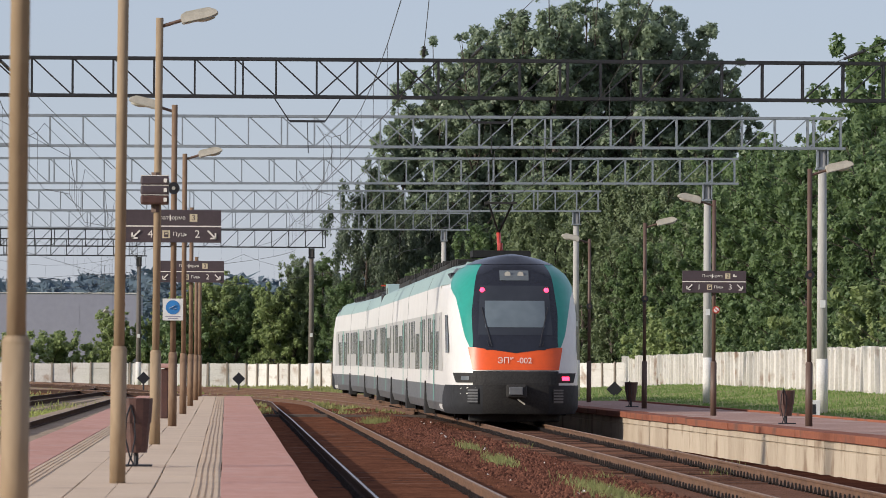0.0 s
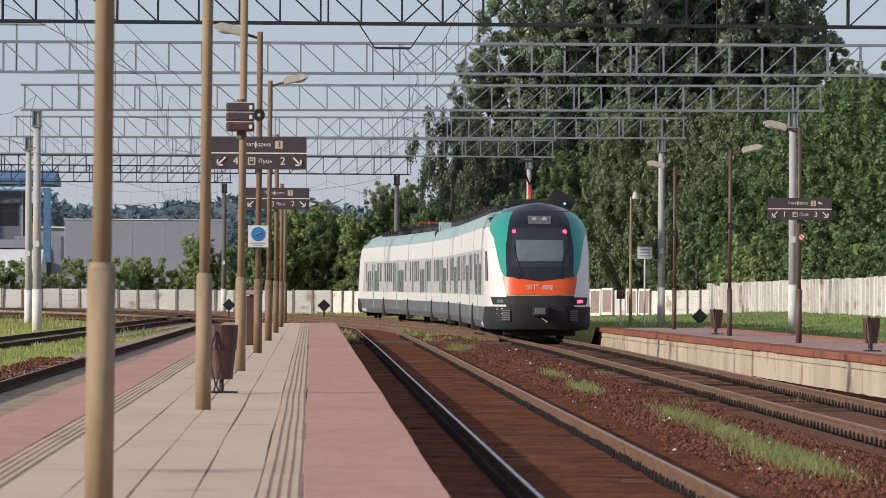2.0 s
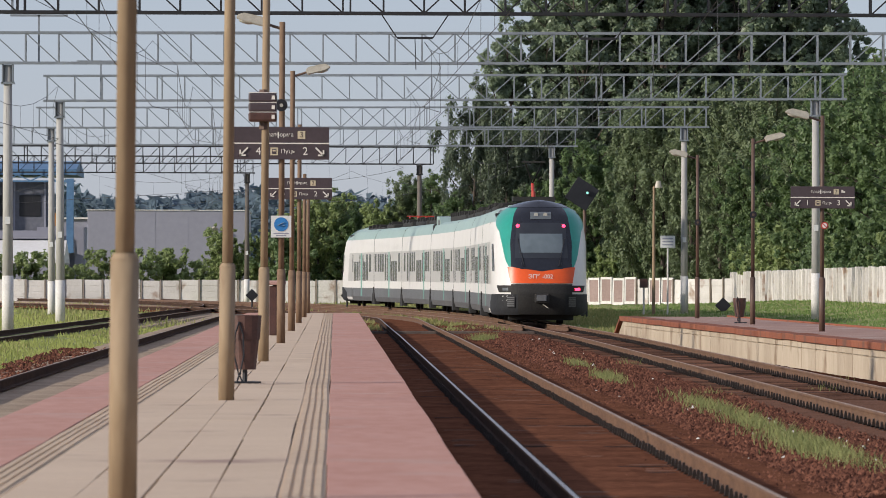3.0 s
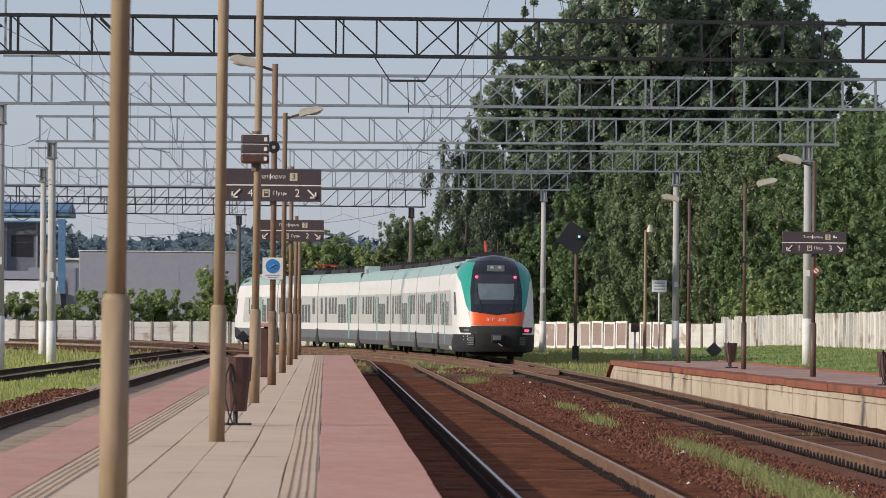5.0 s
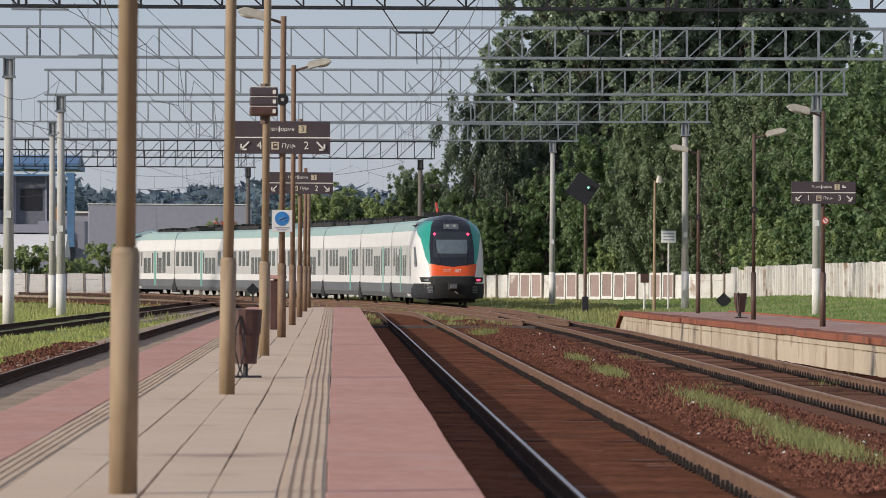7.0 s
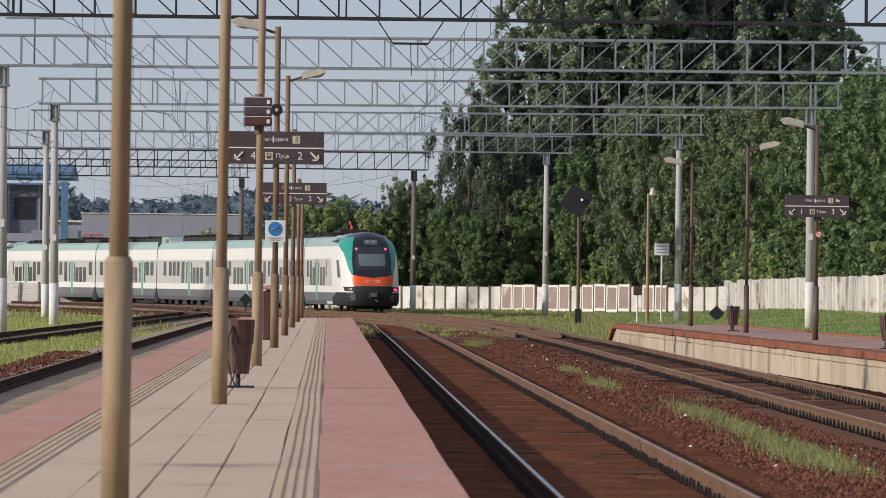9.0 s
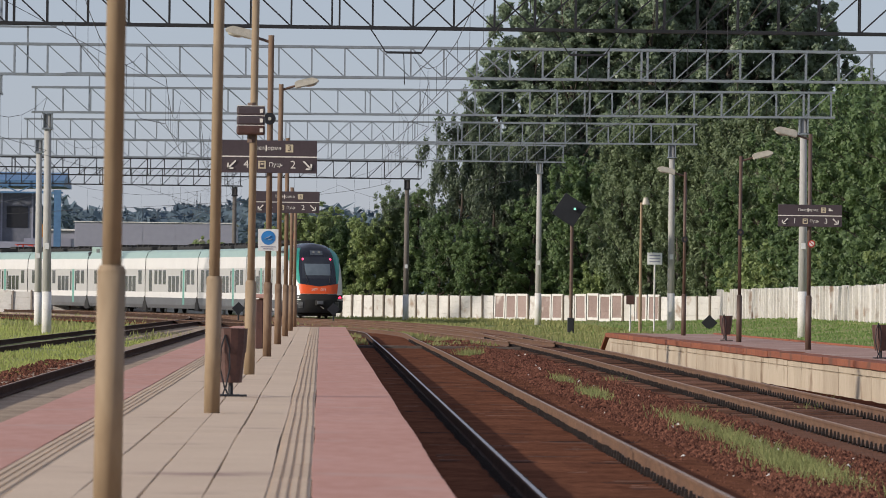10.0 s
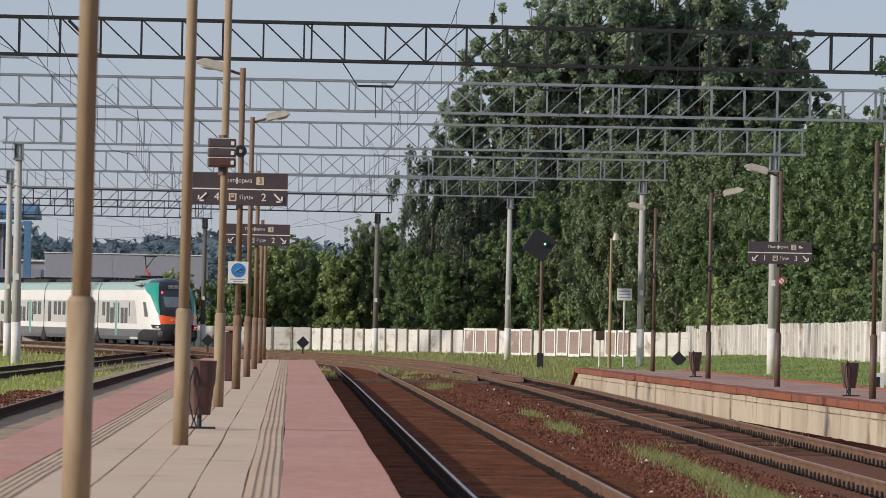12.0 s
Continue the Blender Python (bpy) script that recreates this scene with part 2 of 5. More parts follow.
TENT = surf("white_sheet_roof", (0.75, 0.73, 0.7), (0.66, 0.64, 0.6), 0.6, scale=0.3, fine=3, bump=0.05)


# ---- mesh helpers ----
def part(name, bm, material, parent=None, label="", smooth=False):
    me = bpy.data.meshes.new(name)
    if isinstance(bm, tuple):
        me.from_pydata(*bm)
    else:
        bm.to_mesh(me)
        bm.free()
    me.materials.append(material)
    if smooth:
        me.shade_smooth()
    ob = new(name, me)
    if parent is not None:
        ob.parent = parent
    if label:
        ob["label"] = label
    return ob


def empty(name, x=0, y=0, z=0, rz=0):
    ob = new(name)
    ob.matrix_basis = pose(x, y, z, 0, 0, rz)
    return ob


def box(bm, x0, x1, y0, y1, z0, z1, bevel=0.0):
    m = Matrix.LocRotScale(((x0 + x1) / 2, (y0 + y1) / 2, (z0 + z1) / 2), None, (abs(x1 - x0), abs(y1 - y0), abs(z1 - z0)))
    g = bmesh.ops.create_cube(bm, size=1, matrix=m)
    if bevel:
        es = {e for v in g["verts"] for e in v.link_edges}
        bmesh.ops.bevel(bm, geom=list(es), offset=bevel, segments=2, affect="EDGES", profile=0.5)
    return bm


def rod(bm, a, b, r0, r1=None, n=8):
    a, b = Vector(a), Vector(b)
    d = b - a
    m = Matrix.Translation((a + b) / 2) @ d.to_track_quat("Z", "Y").to_matrix().to_4x4()
    bmesh.ops.create_cone(bm, cap_ends=True, segments=n, radius1=r0, radius2=r0 if r1 is None else r1, depth=d.length, matrix=m)
    return bm


def beam(bm, a, b, w, h=None):
    """A square bar from a to b."""
    a, b = Vector(a), Vector(b)
    d = b - a
    m = Matrix.Translation((a + b) / 2) @ d.to_track_quat("Z", "Y").to_matrix().to_4x4() @ Matrix.Diagonal((w, h or w, d.length, 1))
    bmesh.ops.create_cube(bm, size=1, matrix=m)
    return bm


def prism(bm, outline, x0, x1):
    """Outline of (y, z) points pushed from x0 to x1."""
    n = len(outline)
    va = [bm.verts.new((x0, y, z)) for y, z in outline]
    vb = [bm.verts.new((x1, y, z)) for y, z in outline]
    bm.faces.new(va[::-1])
    bm.faces.new(vb)
    for i in range(n):
        bm.faces.new((va[i], va[(i + 1) % n], vb[(i + 1) % n], vb[i]))
    return bm


def writing(name, body, size, material, parent, x, y, z, label=""):
    cu = bpy.data.curves.new(name, "FONT")
    cu.body, cu.size, cu.extrude, cu.align_x, cu.align_y = body, size, 0.002, "CENTER", "CENTER"
    tmp = bpy.data.objects.new("tmp", cu)
    scene.collection.objects.link(tmp)
    me = bpy.data.meshes.new_from_object(tmp.evaluated_get(bpy.context.evaluated_depsgraph_get()))
    bpy.data.objects.remove(tmp)
    me.materials.clear()
    me.materials.append(material)
    ob = new(name, me)
    ob.parent = parent
    ob.matrix_basis = pose(x, y, z, 90)
    if label:
        ob["label"] = label
    return ob


# ---- plan of the tracks ----
def plan(x0, bends, start=-40.0, end=760.0, step=1.0):
    """Centre line from (x0, start): bends are (from, to, radius) along its length. Rows of s, x, y, turn."""
    rows, x, y, a, s = [], x0, start, 0.0, start
    while s <= end:
        rows.append((s, x, y, a))
        k = sum(1.0 / r for f, t, r in bends if f <= s < t)
        a += k * step
        x -= math.sin(a) * step
        y += math.cos(a) * step
        s += step
    return np.array(rows)


LINE_2 = plan(7.58, [(230.6, 304.2, 903.6), (304.2, 400, 527), (400, 540, 1500)])
LINE_1 = plan(2.68, [(228, 296, 300), (296, 420, 1400)], end=560)
LINE_B = plan(7.58, [(176, 216, 880), (250, 400, 900)], end=480)
LINE_3 = plan(-4.75, [(90, 130, -9000), (262, 320, 900), (320, 420, 500)], end=520)
LINE_4 = plan(-11.3, [(80, 110, -1500), (310, 420, 700)], end=480)


def on(line, s):
    return tuple(float(np.interp(s, line[:, 0], line[:, i])) for i in (1, 2, 3))


# ---- ground ----
def height(x, y):
    """Level of the open ground: flat by the tracks, a bank rising to the fence beyond the far platform."""
    bank = max(0.0, min(1.0, (x - 13.0) / 13.0))
    near = max(0.0, min(1.0, (430.0 - y) / 120.0))
    side = max(0.0, min(1.0, (-6.4 - x) / 2.0))
    # Ground lowered by the side platform so its wall fits the camera's view.
    dip = 0.2 if 9.0 < x < 13.0 and y < 187 else 0.0
    return -0.36 - dip + 0.82 * bank * near + 0.2 * side * max(0.0, min(1.0, (300 - y) / 60.0)) + 0.06 * noise.noise((x * 0.3, y * 0.12, 0))


def lift(x, y):
    """Raises the two running tracks before the junction to fit the camera's view."""
    near = max(0.0, min(1.0, (205.0 - y) / 45.0))
    return near * float(np.interp(x, (0.95, 1.2, 3.9, 6.2, 9.0, 9.6), (0.0, 0.045, 0.045, 0.08, 0.08, 0.0)))


def sheet(xs, ys, z):
    nx = len(xs)
    v = [(x, y, z(x, y)) for y in ys for x in xs]
    f = [(j * nx + i, j * nx + i + 1, (j + 1) * nx + i + 1, (j + 1) * nx + i) for j in range(len(ys) - 1) for i in range(nx - 1)]
    return v, [], f


xs = [-3000, -800, -300, -120, -60, -40, *np.arange(-30, 40, 1.0), 45, 60, 120, 300, 800, 3000]
ys = [-200, -50, 0, *np.arange(20, 440, 3.0), 450, 500, 600, 800, 1200, 2000, 4500]
tagged(part("ground", sheet([float(a) for a in xs], [float(a) for a in ys], height), SOIL),
       "grassy soil of the station yard", "ground", kind="structure")


def strip(name, line, s0, s1, prof, material, label, step=2.0, rough=0.0):
    """A band that follows a line, with a cross-profile of (offset, level)."""
    v, f, n = [], [], len(prof)
    ss = np.arange(s0, s1 + 0.01, step)
    for s in ss:
        x, y, a = on(line, s)
        for o, z in prof:
            h = rough * noise.noise((x * 1.7 + o * 2.1, y * 0.9, 3.0)) if 0 < rough else 0.0
            px, py = x + o * math.cos(a), y + o * math.sin(a)
            v.append((px, py, z + h + lift(px, py)))
    for j in range(len(ss) - 1):
        for i in range(n - 1):
            f.append((j * n + i, j * n + i + 1, (j + 1) * n + i + 1, (j + 1) * n + i))
    return tagged(part(name, (v, [], f), material), label, "ballast", kind="structure")


def wavy(lo, hi, k):
    return [lo + (hi - lo) * i / k for i in range(k + 1)]


BEDP = [(-2.6, -0.6), (-2.0, -0.255), *[(o, -0.25) for o in wavy(-1.6, 1.6, 8)], (2.0, -0.235), (2.6, -0.6)]
strip("ballast_line_1", LINE_1, 20, 520, [(-1.78, -0.24), *[(o, -0.172) for o in wavy(-1.6, 1.6, 16)], (2.0, -0.235), (2.5, -0.6)],
      BED, "rust-brown dirty bed of the platform track", step=0.5, rough=0.02)
strip("ballast_line_2", LINE_2, 20, 700, BEDP, BALLAST, "red-brown crushed stone under the main track", rough=0.025)
strip("ballast_line_branch", LINE_B, 190, 470, [(-2.3, -0.6), (-1.7, -0.26), (1.7, -0.26), (2.3, -0.6)], BALLAST,
      "red-brown crushed stone under the branch track", rough=0.02)
strip("ballast_line_3", LINE_3, 20, 500, [(-2.6, -0.6), (-2.0, -0.22), *[(o, -0.2) for o in wavy(-1.7, 1.6, 6)]], DIRT,
      "dusty earth under the old platform track", rough=0.03)
strip("ballast_line_4", LINE_4, 20, 460, [(-2.3, -0.6), (-1.7, -0.2), (1.7, -0.2), (2.3, -0.6)], DIRT,
      "dusty earth under the siding", rough=0.02)
strip("ballast_side", plan(0, []), 60, 192, [(9.2, -0.37), (9.7, -0.36), (10.6, -0.37), (11.4, -0.38), (12.2, -0.38)], BALLAST,
      "dirty ballast between the main track and the side platform", step=1.0, rough=0.03)
MIDX = wavy(4.35, 5.9, 8)
strip("ballast_between", plan(0, []), 20, 214, [(o, -0.21 + 0.07 * math.sin((o - 4.35) / 1.55 * math.pi)) for o in MIDX], BALLAST,
      "red-brown crushed stone heaped between two tracks", step=1.0, rough=0.05)


def stones(name, x0, x1, y0, y1, n, z, lo, hi, seed, label):
    """Loose crushed stone: one joined field of small angular lumps."""
    r = np.random.default_rng(seed)
    y = 1 / r.uniform(1 / y1, 1 / y0, n)
    x = r.uniform(x0, x1, n)
    s = r.uniform(lo, hi, n) * (1 + y / 150)
    octa = np.array([(1, 0, 0), (0, 1, 0), (-1, 0, 0), (0, -1, 0), (0.1, 0.15, 0.75), (0, 0, -0.7)])
    jit = octa[None] * r.uniform(0.55, 1.15, (n, 6, 1))
    ang = r.uniform(0, 6.28, n)
    c, q = np.cos(ang)[:, None], np.sin(ang)[:, None]
    vx, vy = jit[..., 0] * c - jit[..., 1] * q, jit[..., 0] * q + jit[..., 1] * c
    zz = np.array([z(a, b) + lift(a, b) for a, b in zip(x, y)])
    v = np.stack([vx * s[:, None] + x[:, None], vy * s[:, None] + y[:, None], jit[..., 2] * s[:, None] + zz[:, None]], 2).reshape(-1, 3)
    tri = np.array([(0, 1, 4), (1, 2, 4), (2, 3, 4), (3, 0, 4), (1, 0, 5), (2, 1, 5), (3, 2, 5), (0, 3, 5)])
    f = (tri[None] + 6 * np.arange(n)[:, None, None]).reshape(-1, 3)
    return tagged(part(name, (v.tolist(), [], f.tolist()), STONE), label, "stones", kind="stuff")


def mid_level(x, y):
    return -0.2 + 0.07 * math.sin(max(0, min(1, (x - 4.35) / 1.55)) * math.pi)


stones("ballast_stones", 3.95, 6.3, 48, 215, 36000, mid_level, 0.012, 0.042, 1, "red-brown crushed stones between the rails")
def pale_stones():
    ob = stones("pale_stones", 4.2, 6.1, 55, 200, 60, mid_level, 0.025, 0.05, 9, "a few pale stones lying on the ballast")
    ob.data.materials[0] = LIME


pale_stones()
stones("track_stones", 6.9, 9.3, 60, 225, 5000, lambda x, y: -0.245, 0.02, 0.04, 2, "red-brown crushed stones in the main track")
stones("bed_stones", 1.2, 3.9, 50, 225, 2200, lambda x, y: -0.196, 0.01, 0.03, 3, "scattered stones in the platform track")
stones("far_ballast_stones", -7.2, -5.7, 70, 150, 3000, lambda x, y: -0.2, 0.02, 0.045, 4, "brown stones along the old track")


def blades(name, spots, material, label, seed, tall=0.25, wide=0.012, lean=0.5):
    """Grass: one joined field of bent blades; spots are (x, y, z, size)."""
    r = np.random.default_rng(seed)
    p = np.array(spots)
    n = len(p)
    h = tall * p[:, 3] * r.uniform(0.5, 1.2, n)
    a = r.uniform(0, 6.28, n)
    w = wide * (1 + p[:, 1] / 90)
    dx, dy = np.cos(a), np.sin(a) * 0.4
    t = r.uniform(0.2, 1, n) * lean * h
    b = r.uniform(0, 6.28, n)
    tx, ty = np.cos(b) * t, np.sin(b) * t
    base = p[:, :3]
    v = np.stack([base - np.stack([dx * w, dy * w, 0 * w], 1), base + np.stack([dx * w, dy * w, 0 * w], 1),
                  base + np.stack([tx * 0.4 + dx * w * 0.7, ty * 0.4 + dy * w * 0.7, h * 0.6], 1),
                  base + np.stack([tx * 0.4 - dx * w * 0.7, ty * 0.4 - dy * w * 0.7, h * 0.6], 1),
                  base + np.stack([tx, ty, h], 1)], 1).reshape(-1, 3)
    f = []
    for i in range(n):
        k = 5 * i
        f += [(k, k + 1, k + 2, k + 3), (k + 3, k + 2, k + 4)]
    return tagged(part(name, (v.tolist(), [], f), material), label, "grass", kind="stuff")


def clear(x, y):
    """True away from the old tracks, which stay free of tall grass."""
    return all(abs(x - np.interp(y, ln[:, 2], ln[:, 1])) > w for ln, w in ((LINE_3, 1.35), (LINE_4, 1.2), (LINE_1, 1.0), (LINE_2, 1.1), (LINE_B, 0.9)))


def scatter(x0, x1, y0, y1, n, seed, z=None, thresh=-1.0, size=(0.6, 1.2), k=(0.35, 0.08)):
    r = np.random.default_rng(seed)
    out = []
    while len(out) < n:
        x, y = r.uniform(x0, x1), 1 / r.uniform(1 / y1, 1 / y0)
        if noise.noise((x * k[0] + seed, y * k[1], 1.3)) > thresh and clear(x, y):
            out.append((x, y, (z if z is not None else height(x, y)), r.uniform(*size)))
    return out


# ---- tracks ----
HEADP = [(-0.026, -0.004), (-0.022, 0.0), (0.012, 0.0), (0.016, -0.004)]
WEBP = [(-0.07, -0.18), (-0.07, -0.165), (-0.01, -0.14), (-0.01, -0.045), (-0.036, -0.035), (-0.036, -0.013), (-0.03, -0.002), (0.03, -0.002), (0.036, -0.013),
        (0.036, -0.035), (0.01, -0.045), (0.01, -0.14), (0.07, -0.165), (0.07, -0.18)]


def rail(line, side, s0, s1, parent, web, top, name="rail"):
    def ext(prof, step):
        v, f, n = [], [], len(prof)
        ss = np.arange(s0, s1 + 0.01, step)
        for s in ss:
            x, y, a = on(line, s)
            for o, z in prof:
                o += side * 0.797
                px, py = x + o * math.cos(a), y + o * math.sin(a)
                v.append((px, py, z + lift(x, py)))
        for j in range(len(ss) - 1):
            for i in range(n - 1):
                f.append((j * n + i, j * n + i + 1, (j + 1) * n + i + 1, (j + 1) * n + i))
        return v, [], f
    ob = part(name, ext(WEBP, 3.0), web, parent)
    part("rail_head", ext(HEADP, 3.0), top, ob, "worn bright running surface")
    return ob


bmS = box(bmesh.new(), -1.35, 1.35, -0.12, 0.12, -0.3, -0.182, 0.015)
ME_SLEEPER = bpy.data.meshes.new("sleeper")
bmS.to_mesh(ME_SLEEPER)
bmS.free()
ME_SLEEPER.materials.append(SLEEPER)


def fasteners(line, ss, parent):
    """All bolts and base plates of a track in one mesh: slim tapered bolts on low plates."""
    v, f = [], []
    quad = [(0, 1, 2, 3), (4, 7, 6, 5), (0, 4, 5, 1), (1, 5, 6, 2), (2, 6, 7, 3), (3, 7, 4, 0)]
    rb = random.Random(3)
    for s in ss:
        x, y, a = on(line, s)
        for side in (-0.797, 0.797):
            for o, w0, w1, z1 in ((-0.112, 0.026, 0.011, -0.082), (0.112, 0.026, 0.011, -0.082), (-0.105, 0.05, 0.04, -0.166), (0.105, 0.05, 0.04, -0.166)):
                k = len(v)
                o += rb.uniform(-0.004, 0.004)
                top = z1 + rb.uniform(-0.012, 0.012) * (z1 > -0.1)
                for z, w in ((-0.19, w0), (top, w1)):
                    for px_, py_ in ((-w, -0.022), (w, -0.022), (w, 0.022), (-w, 0.022)):
                        o2 = side + o + px_
                        v.append((x + o2 * math.cos(a) - py_ * math.sin(a), y + o2 * math.sin(a) + py_ * math.cos(a), z + lift(x, y)))
                f += [tuple(k + i for i in q) for q in quad]
    ob = part("rail_fasteners", (v, [], f), CLIP, parent, "dark bolted rail clips")
    return tagged(ob, kind="stuff")


def track(name, line, s0, s1, near, far, label, webs, tops, clips_to, sunk=0.0):
    t = empty(name)
    tagged(t, label, "railway track", group="station tracks", kind="structure")
    rail(line, -1, s0, s1, t, webs[0], tops[0])
    rail(line, 1, s0, s1, t, webs[1], tops[1])
    ss = np.arange(s0, s1, 0.543)
    rest_v, rest_f = [], []
    src = [tuple(p.co) for p in ME_SLEEPER.vertices]
    faces = [tuple(p.vertices) for p in ME_SLEEPER.polygons]
    for i, s in enumerate(ss):
        x, y, a = on(line, s)
        if near <= s < far:
            o = new("sleeper", ME_SLEEPER)
            o.parent = t
            o.matrix_basis = pose(x, y, random.uniform(-0.022, 0.012) + lift(x, y), 0, random.uniform(-0.3, 0.3), math.degrees(a) + random.uniform(-0.6, 0.6))
        elif s < 330:
            m, k = pose(x, y, lift(x, y) - sunk, 0, 0, math.degrees(a)), len(rest_v)
            rest_v += [tuple(m @ Vector(p)) for p in src]
            rest_f += [tuple(k + j for j in q) for q in faces]
    if rest_v:
        tagged(part("far_sleepers", (rest_v, [], rest_f), SLEEPER, t), kind="stuff")
    fasteners(line, [s for s in ss if s < clips_to], t)
    return t


track("track_1", LINE_1, 25, 520, 48, 170, "platform track with one polished rail, curving left", (SHADERUST, RUST), (SHINE, DULL), 215)
track("track_2", LINE_2, 60, 690, 85, 205, "rusty main track on stone, curving left", (RUST, RUST), (DULL, DULL), 230)
track("track_branch", LINE_B, 196, 470, 0, 0, "branch track leaving the main track by a switch", (RUST, RUST), (DULL, DULL), 0)
track("track_3", LINE_3, 60, 500, 0, 0, "old platform track with dark rails", (SHADERUST, SHADERUST), (DULL, DULL), 0, 0.05)
track("track_4", LINE_4, 60, 460, 0, 0, "siding with dark rails in the grass", (SHADERUST, SHADERUST), (DULL, DULL), 0, 0.05)

# timber at the head of the crossing, laid over the ballast by the platform end
TIMBER = surf("grey_weathered_timber", (0.13, 0.1, 0.08), (0.08, 0.06, 0.05), 0.9, scale=2, fine=20, bump=0.4)
tb = empty("crossing_timber", 0, 186, 0)
tagged(tb, "grey weathered timber laid across the tracks", "timber", kind="")
part("timber", box(bmesh.new(), 0.95, 1.75, -0.12, 0.12, -0.21, -0.06, 0.02), TIMBER, tb)
part("timber", box(bmesh.new(), 1.97, 3.36, -0.12, 0.12, -0.21, -0.06, 0.02), TIMBER, tb)
part("timber", box(bmesh.new(), 3.58, 6.6, -0.12, 0.12, -0.21, -0.06, 0.02), TIMBER, tb)

# ---- island platform ----
P1 = empty("platform_1")
tagged(P1, "low island platform with beige slabs and faded red edges", "platform", kind="structure")
PY1 = 202.0
part("core", box(bmesh.new(), -3.05, 0.84, -15, PY1, -0.5, 0.385), WALLC, P1, "concrete platform body")
part("edge_kerb", box(bmesh.new(), 0.80, 0.862, -15, PY1, 0.2, 0.40), REDEDGE, P1)
cols = [(-3.1, -2.31, RED), (-2.0, -1.56, SLAB), (-1.55, -1.15, SLAB), (-1.14, -0.745, SLAB), (-0.735, -0.345, SLAB), (-0.045, 0.887, RED)]
ME = {}
for a, b, m in cols:
    bm = box(bmesh.new(), 0, b - a, 0.003, 2.997, 0.37, 0.42, 0.004)
    me = bpy.data.meshes.new("slab")
    bm.to_mesh(me)
    bm.free()
    me.materials.append(m)
    ME[a] = me
for bands in ((-2.305, -2.005), (-0.34, -0.05)):
    bm = box(bmesh.new(), 0, bands[1] - bands[0], 0.003, 2.997, 0.37, 0.415)
    for i in range(4):
        c = 0.045 + i * 0.066
        box(bm, c - 0.02, c + 0.02, 0.003, 2.997, 0.41, 0.424)
    me = bpy.data.meshes.new("tactile_slab")
    bm.to_mesh(me)
    bm.free()
    me.materials.append(TACTILE)
    ME[bands[0]] = me
rest = {}
for j in range(72):
    y = -14 + 3 * j
    if y > PY1 - 2.9:
        break
    for x, me in ME.items():
        dz, dx = random.uniform(-0.0015, 0.0005), 0.014 * noise.noise((x * 5, y * 0.11, 0))
        if 28 <= y < 145:
            o = new("tactile_slab" if "tactile" in me.name else "slab", me)
            o.parent = P1
            o.matrix_basis = pose(x + dx, y, dz)
        else:
            v, f = rest.setdefault(x, ([], []))
            k = len(v)
            v += [(p.co.x + x + dx, p.co.y + y, p.co.z + dz) for p in me.vertices]
            f += [tuple(k + i for i in p.vertices) for p in me.polygons]
for x, (v, f) in rest.items():
    tagged(part("far_slabs", (v, [], f), ME[x].materials[0], P1), kind="stuff")
part("joint_bed", box(bmesh.new(), -3.04, 0.82, -15, PY1, 0.384, 0.392), JOINT, P1, "dark dirt in the joints")

# ---- side platform ----
P2 = empty("platform_2")
P2.matrix_basis = pose(9.53, 188, 0, 0, 0, 1.2) @ pose(-9.46, -188, 0)
tagged(P2, "low side platform with cream wall and red edge", "platform", kind="structure")
E0, E1, PZ = 9.46, 13.0, 0.42
part("core", box(bmesh.new(), E0 + 0.12, E1, 40, 188.0, -0.5, 0.385), WALLC, P2, "concrete platform body")
part("top", box(bmesh.new(), E0 + 0.55, E1 + 0.05, 40, 188.4, 0.384, PZ, 0.01), RPTOP, P2, "dusty red-grey surface")
part("back_kerb", box(bmesh.new(), E1 + 0.05, E1 + 0.17, 40, 188.4, -0.2, PZ + 0.05, 0.01), REDEDGE, P2)
bm = prism(bmesh.new(), [(188.3, PZ + 0.01), (188.75, PZ + 0.01), (192.2, -0.36), (191.7, -0.36)], E0 + 0.02, E0 + 0.4)
part("end_kerb", bm, REDEDGE, P2, "sloping red kerb at the platform end")
bm = prism(bmesh.new(), [(187.9, 0.36), (188.3, 0.36), (191.6, -0.36), (187.9, -0.36)], E0 + 0.14, E1)
part("end_ramp", bm, WALLC, P2)
meE = bpy.data.meshes.new("edge_slab")
bm = box(bmesh.new(), 0, 0.6, 0.01, 2.99, 0.27, PZ + 0.004, 0.012)
bm.to_mesh(meE)
bm.free()
meE.materials.append(REDEDGE)
meW = bpy.data.meshes.new("wall_panel")
bm = box(bmesh.new(), 0, 0.06, 0.008, 1.492, -0.45, 0.10, 0.008)
box(bm, 0.0, 0.06, 0.008, 1.492, 0.125, 0.275, 0.006)
bm.to_mesh(meW)
bm.free()
meW.materials.append(WALLC)
for j in range(49):
    o = new("edge_slab", meE)
    o.parent = P2
    o.matrix_basis = pose(E0 + random.uniform(-0.012, 0.012), 41.5 + 3 * j, random.uniform(-0.008, 0.006))
for j in range(97):
    o = new("wall_panel", meW)
    o.parent = P2
    o.matrix_basis = pose(E0 + 0.075 + random.uniform(-0.008, 0.008), 42 + 1.5 * j, 0)


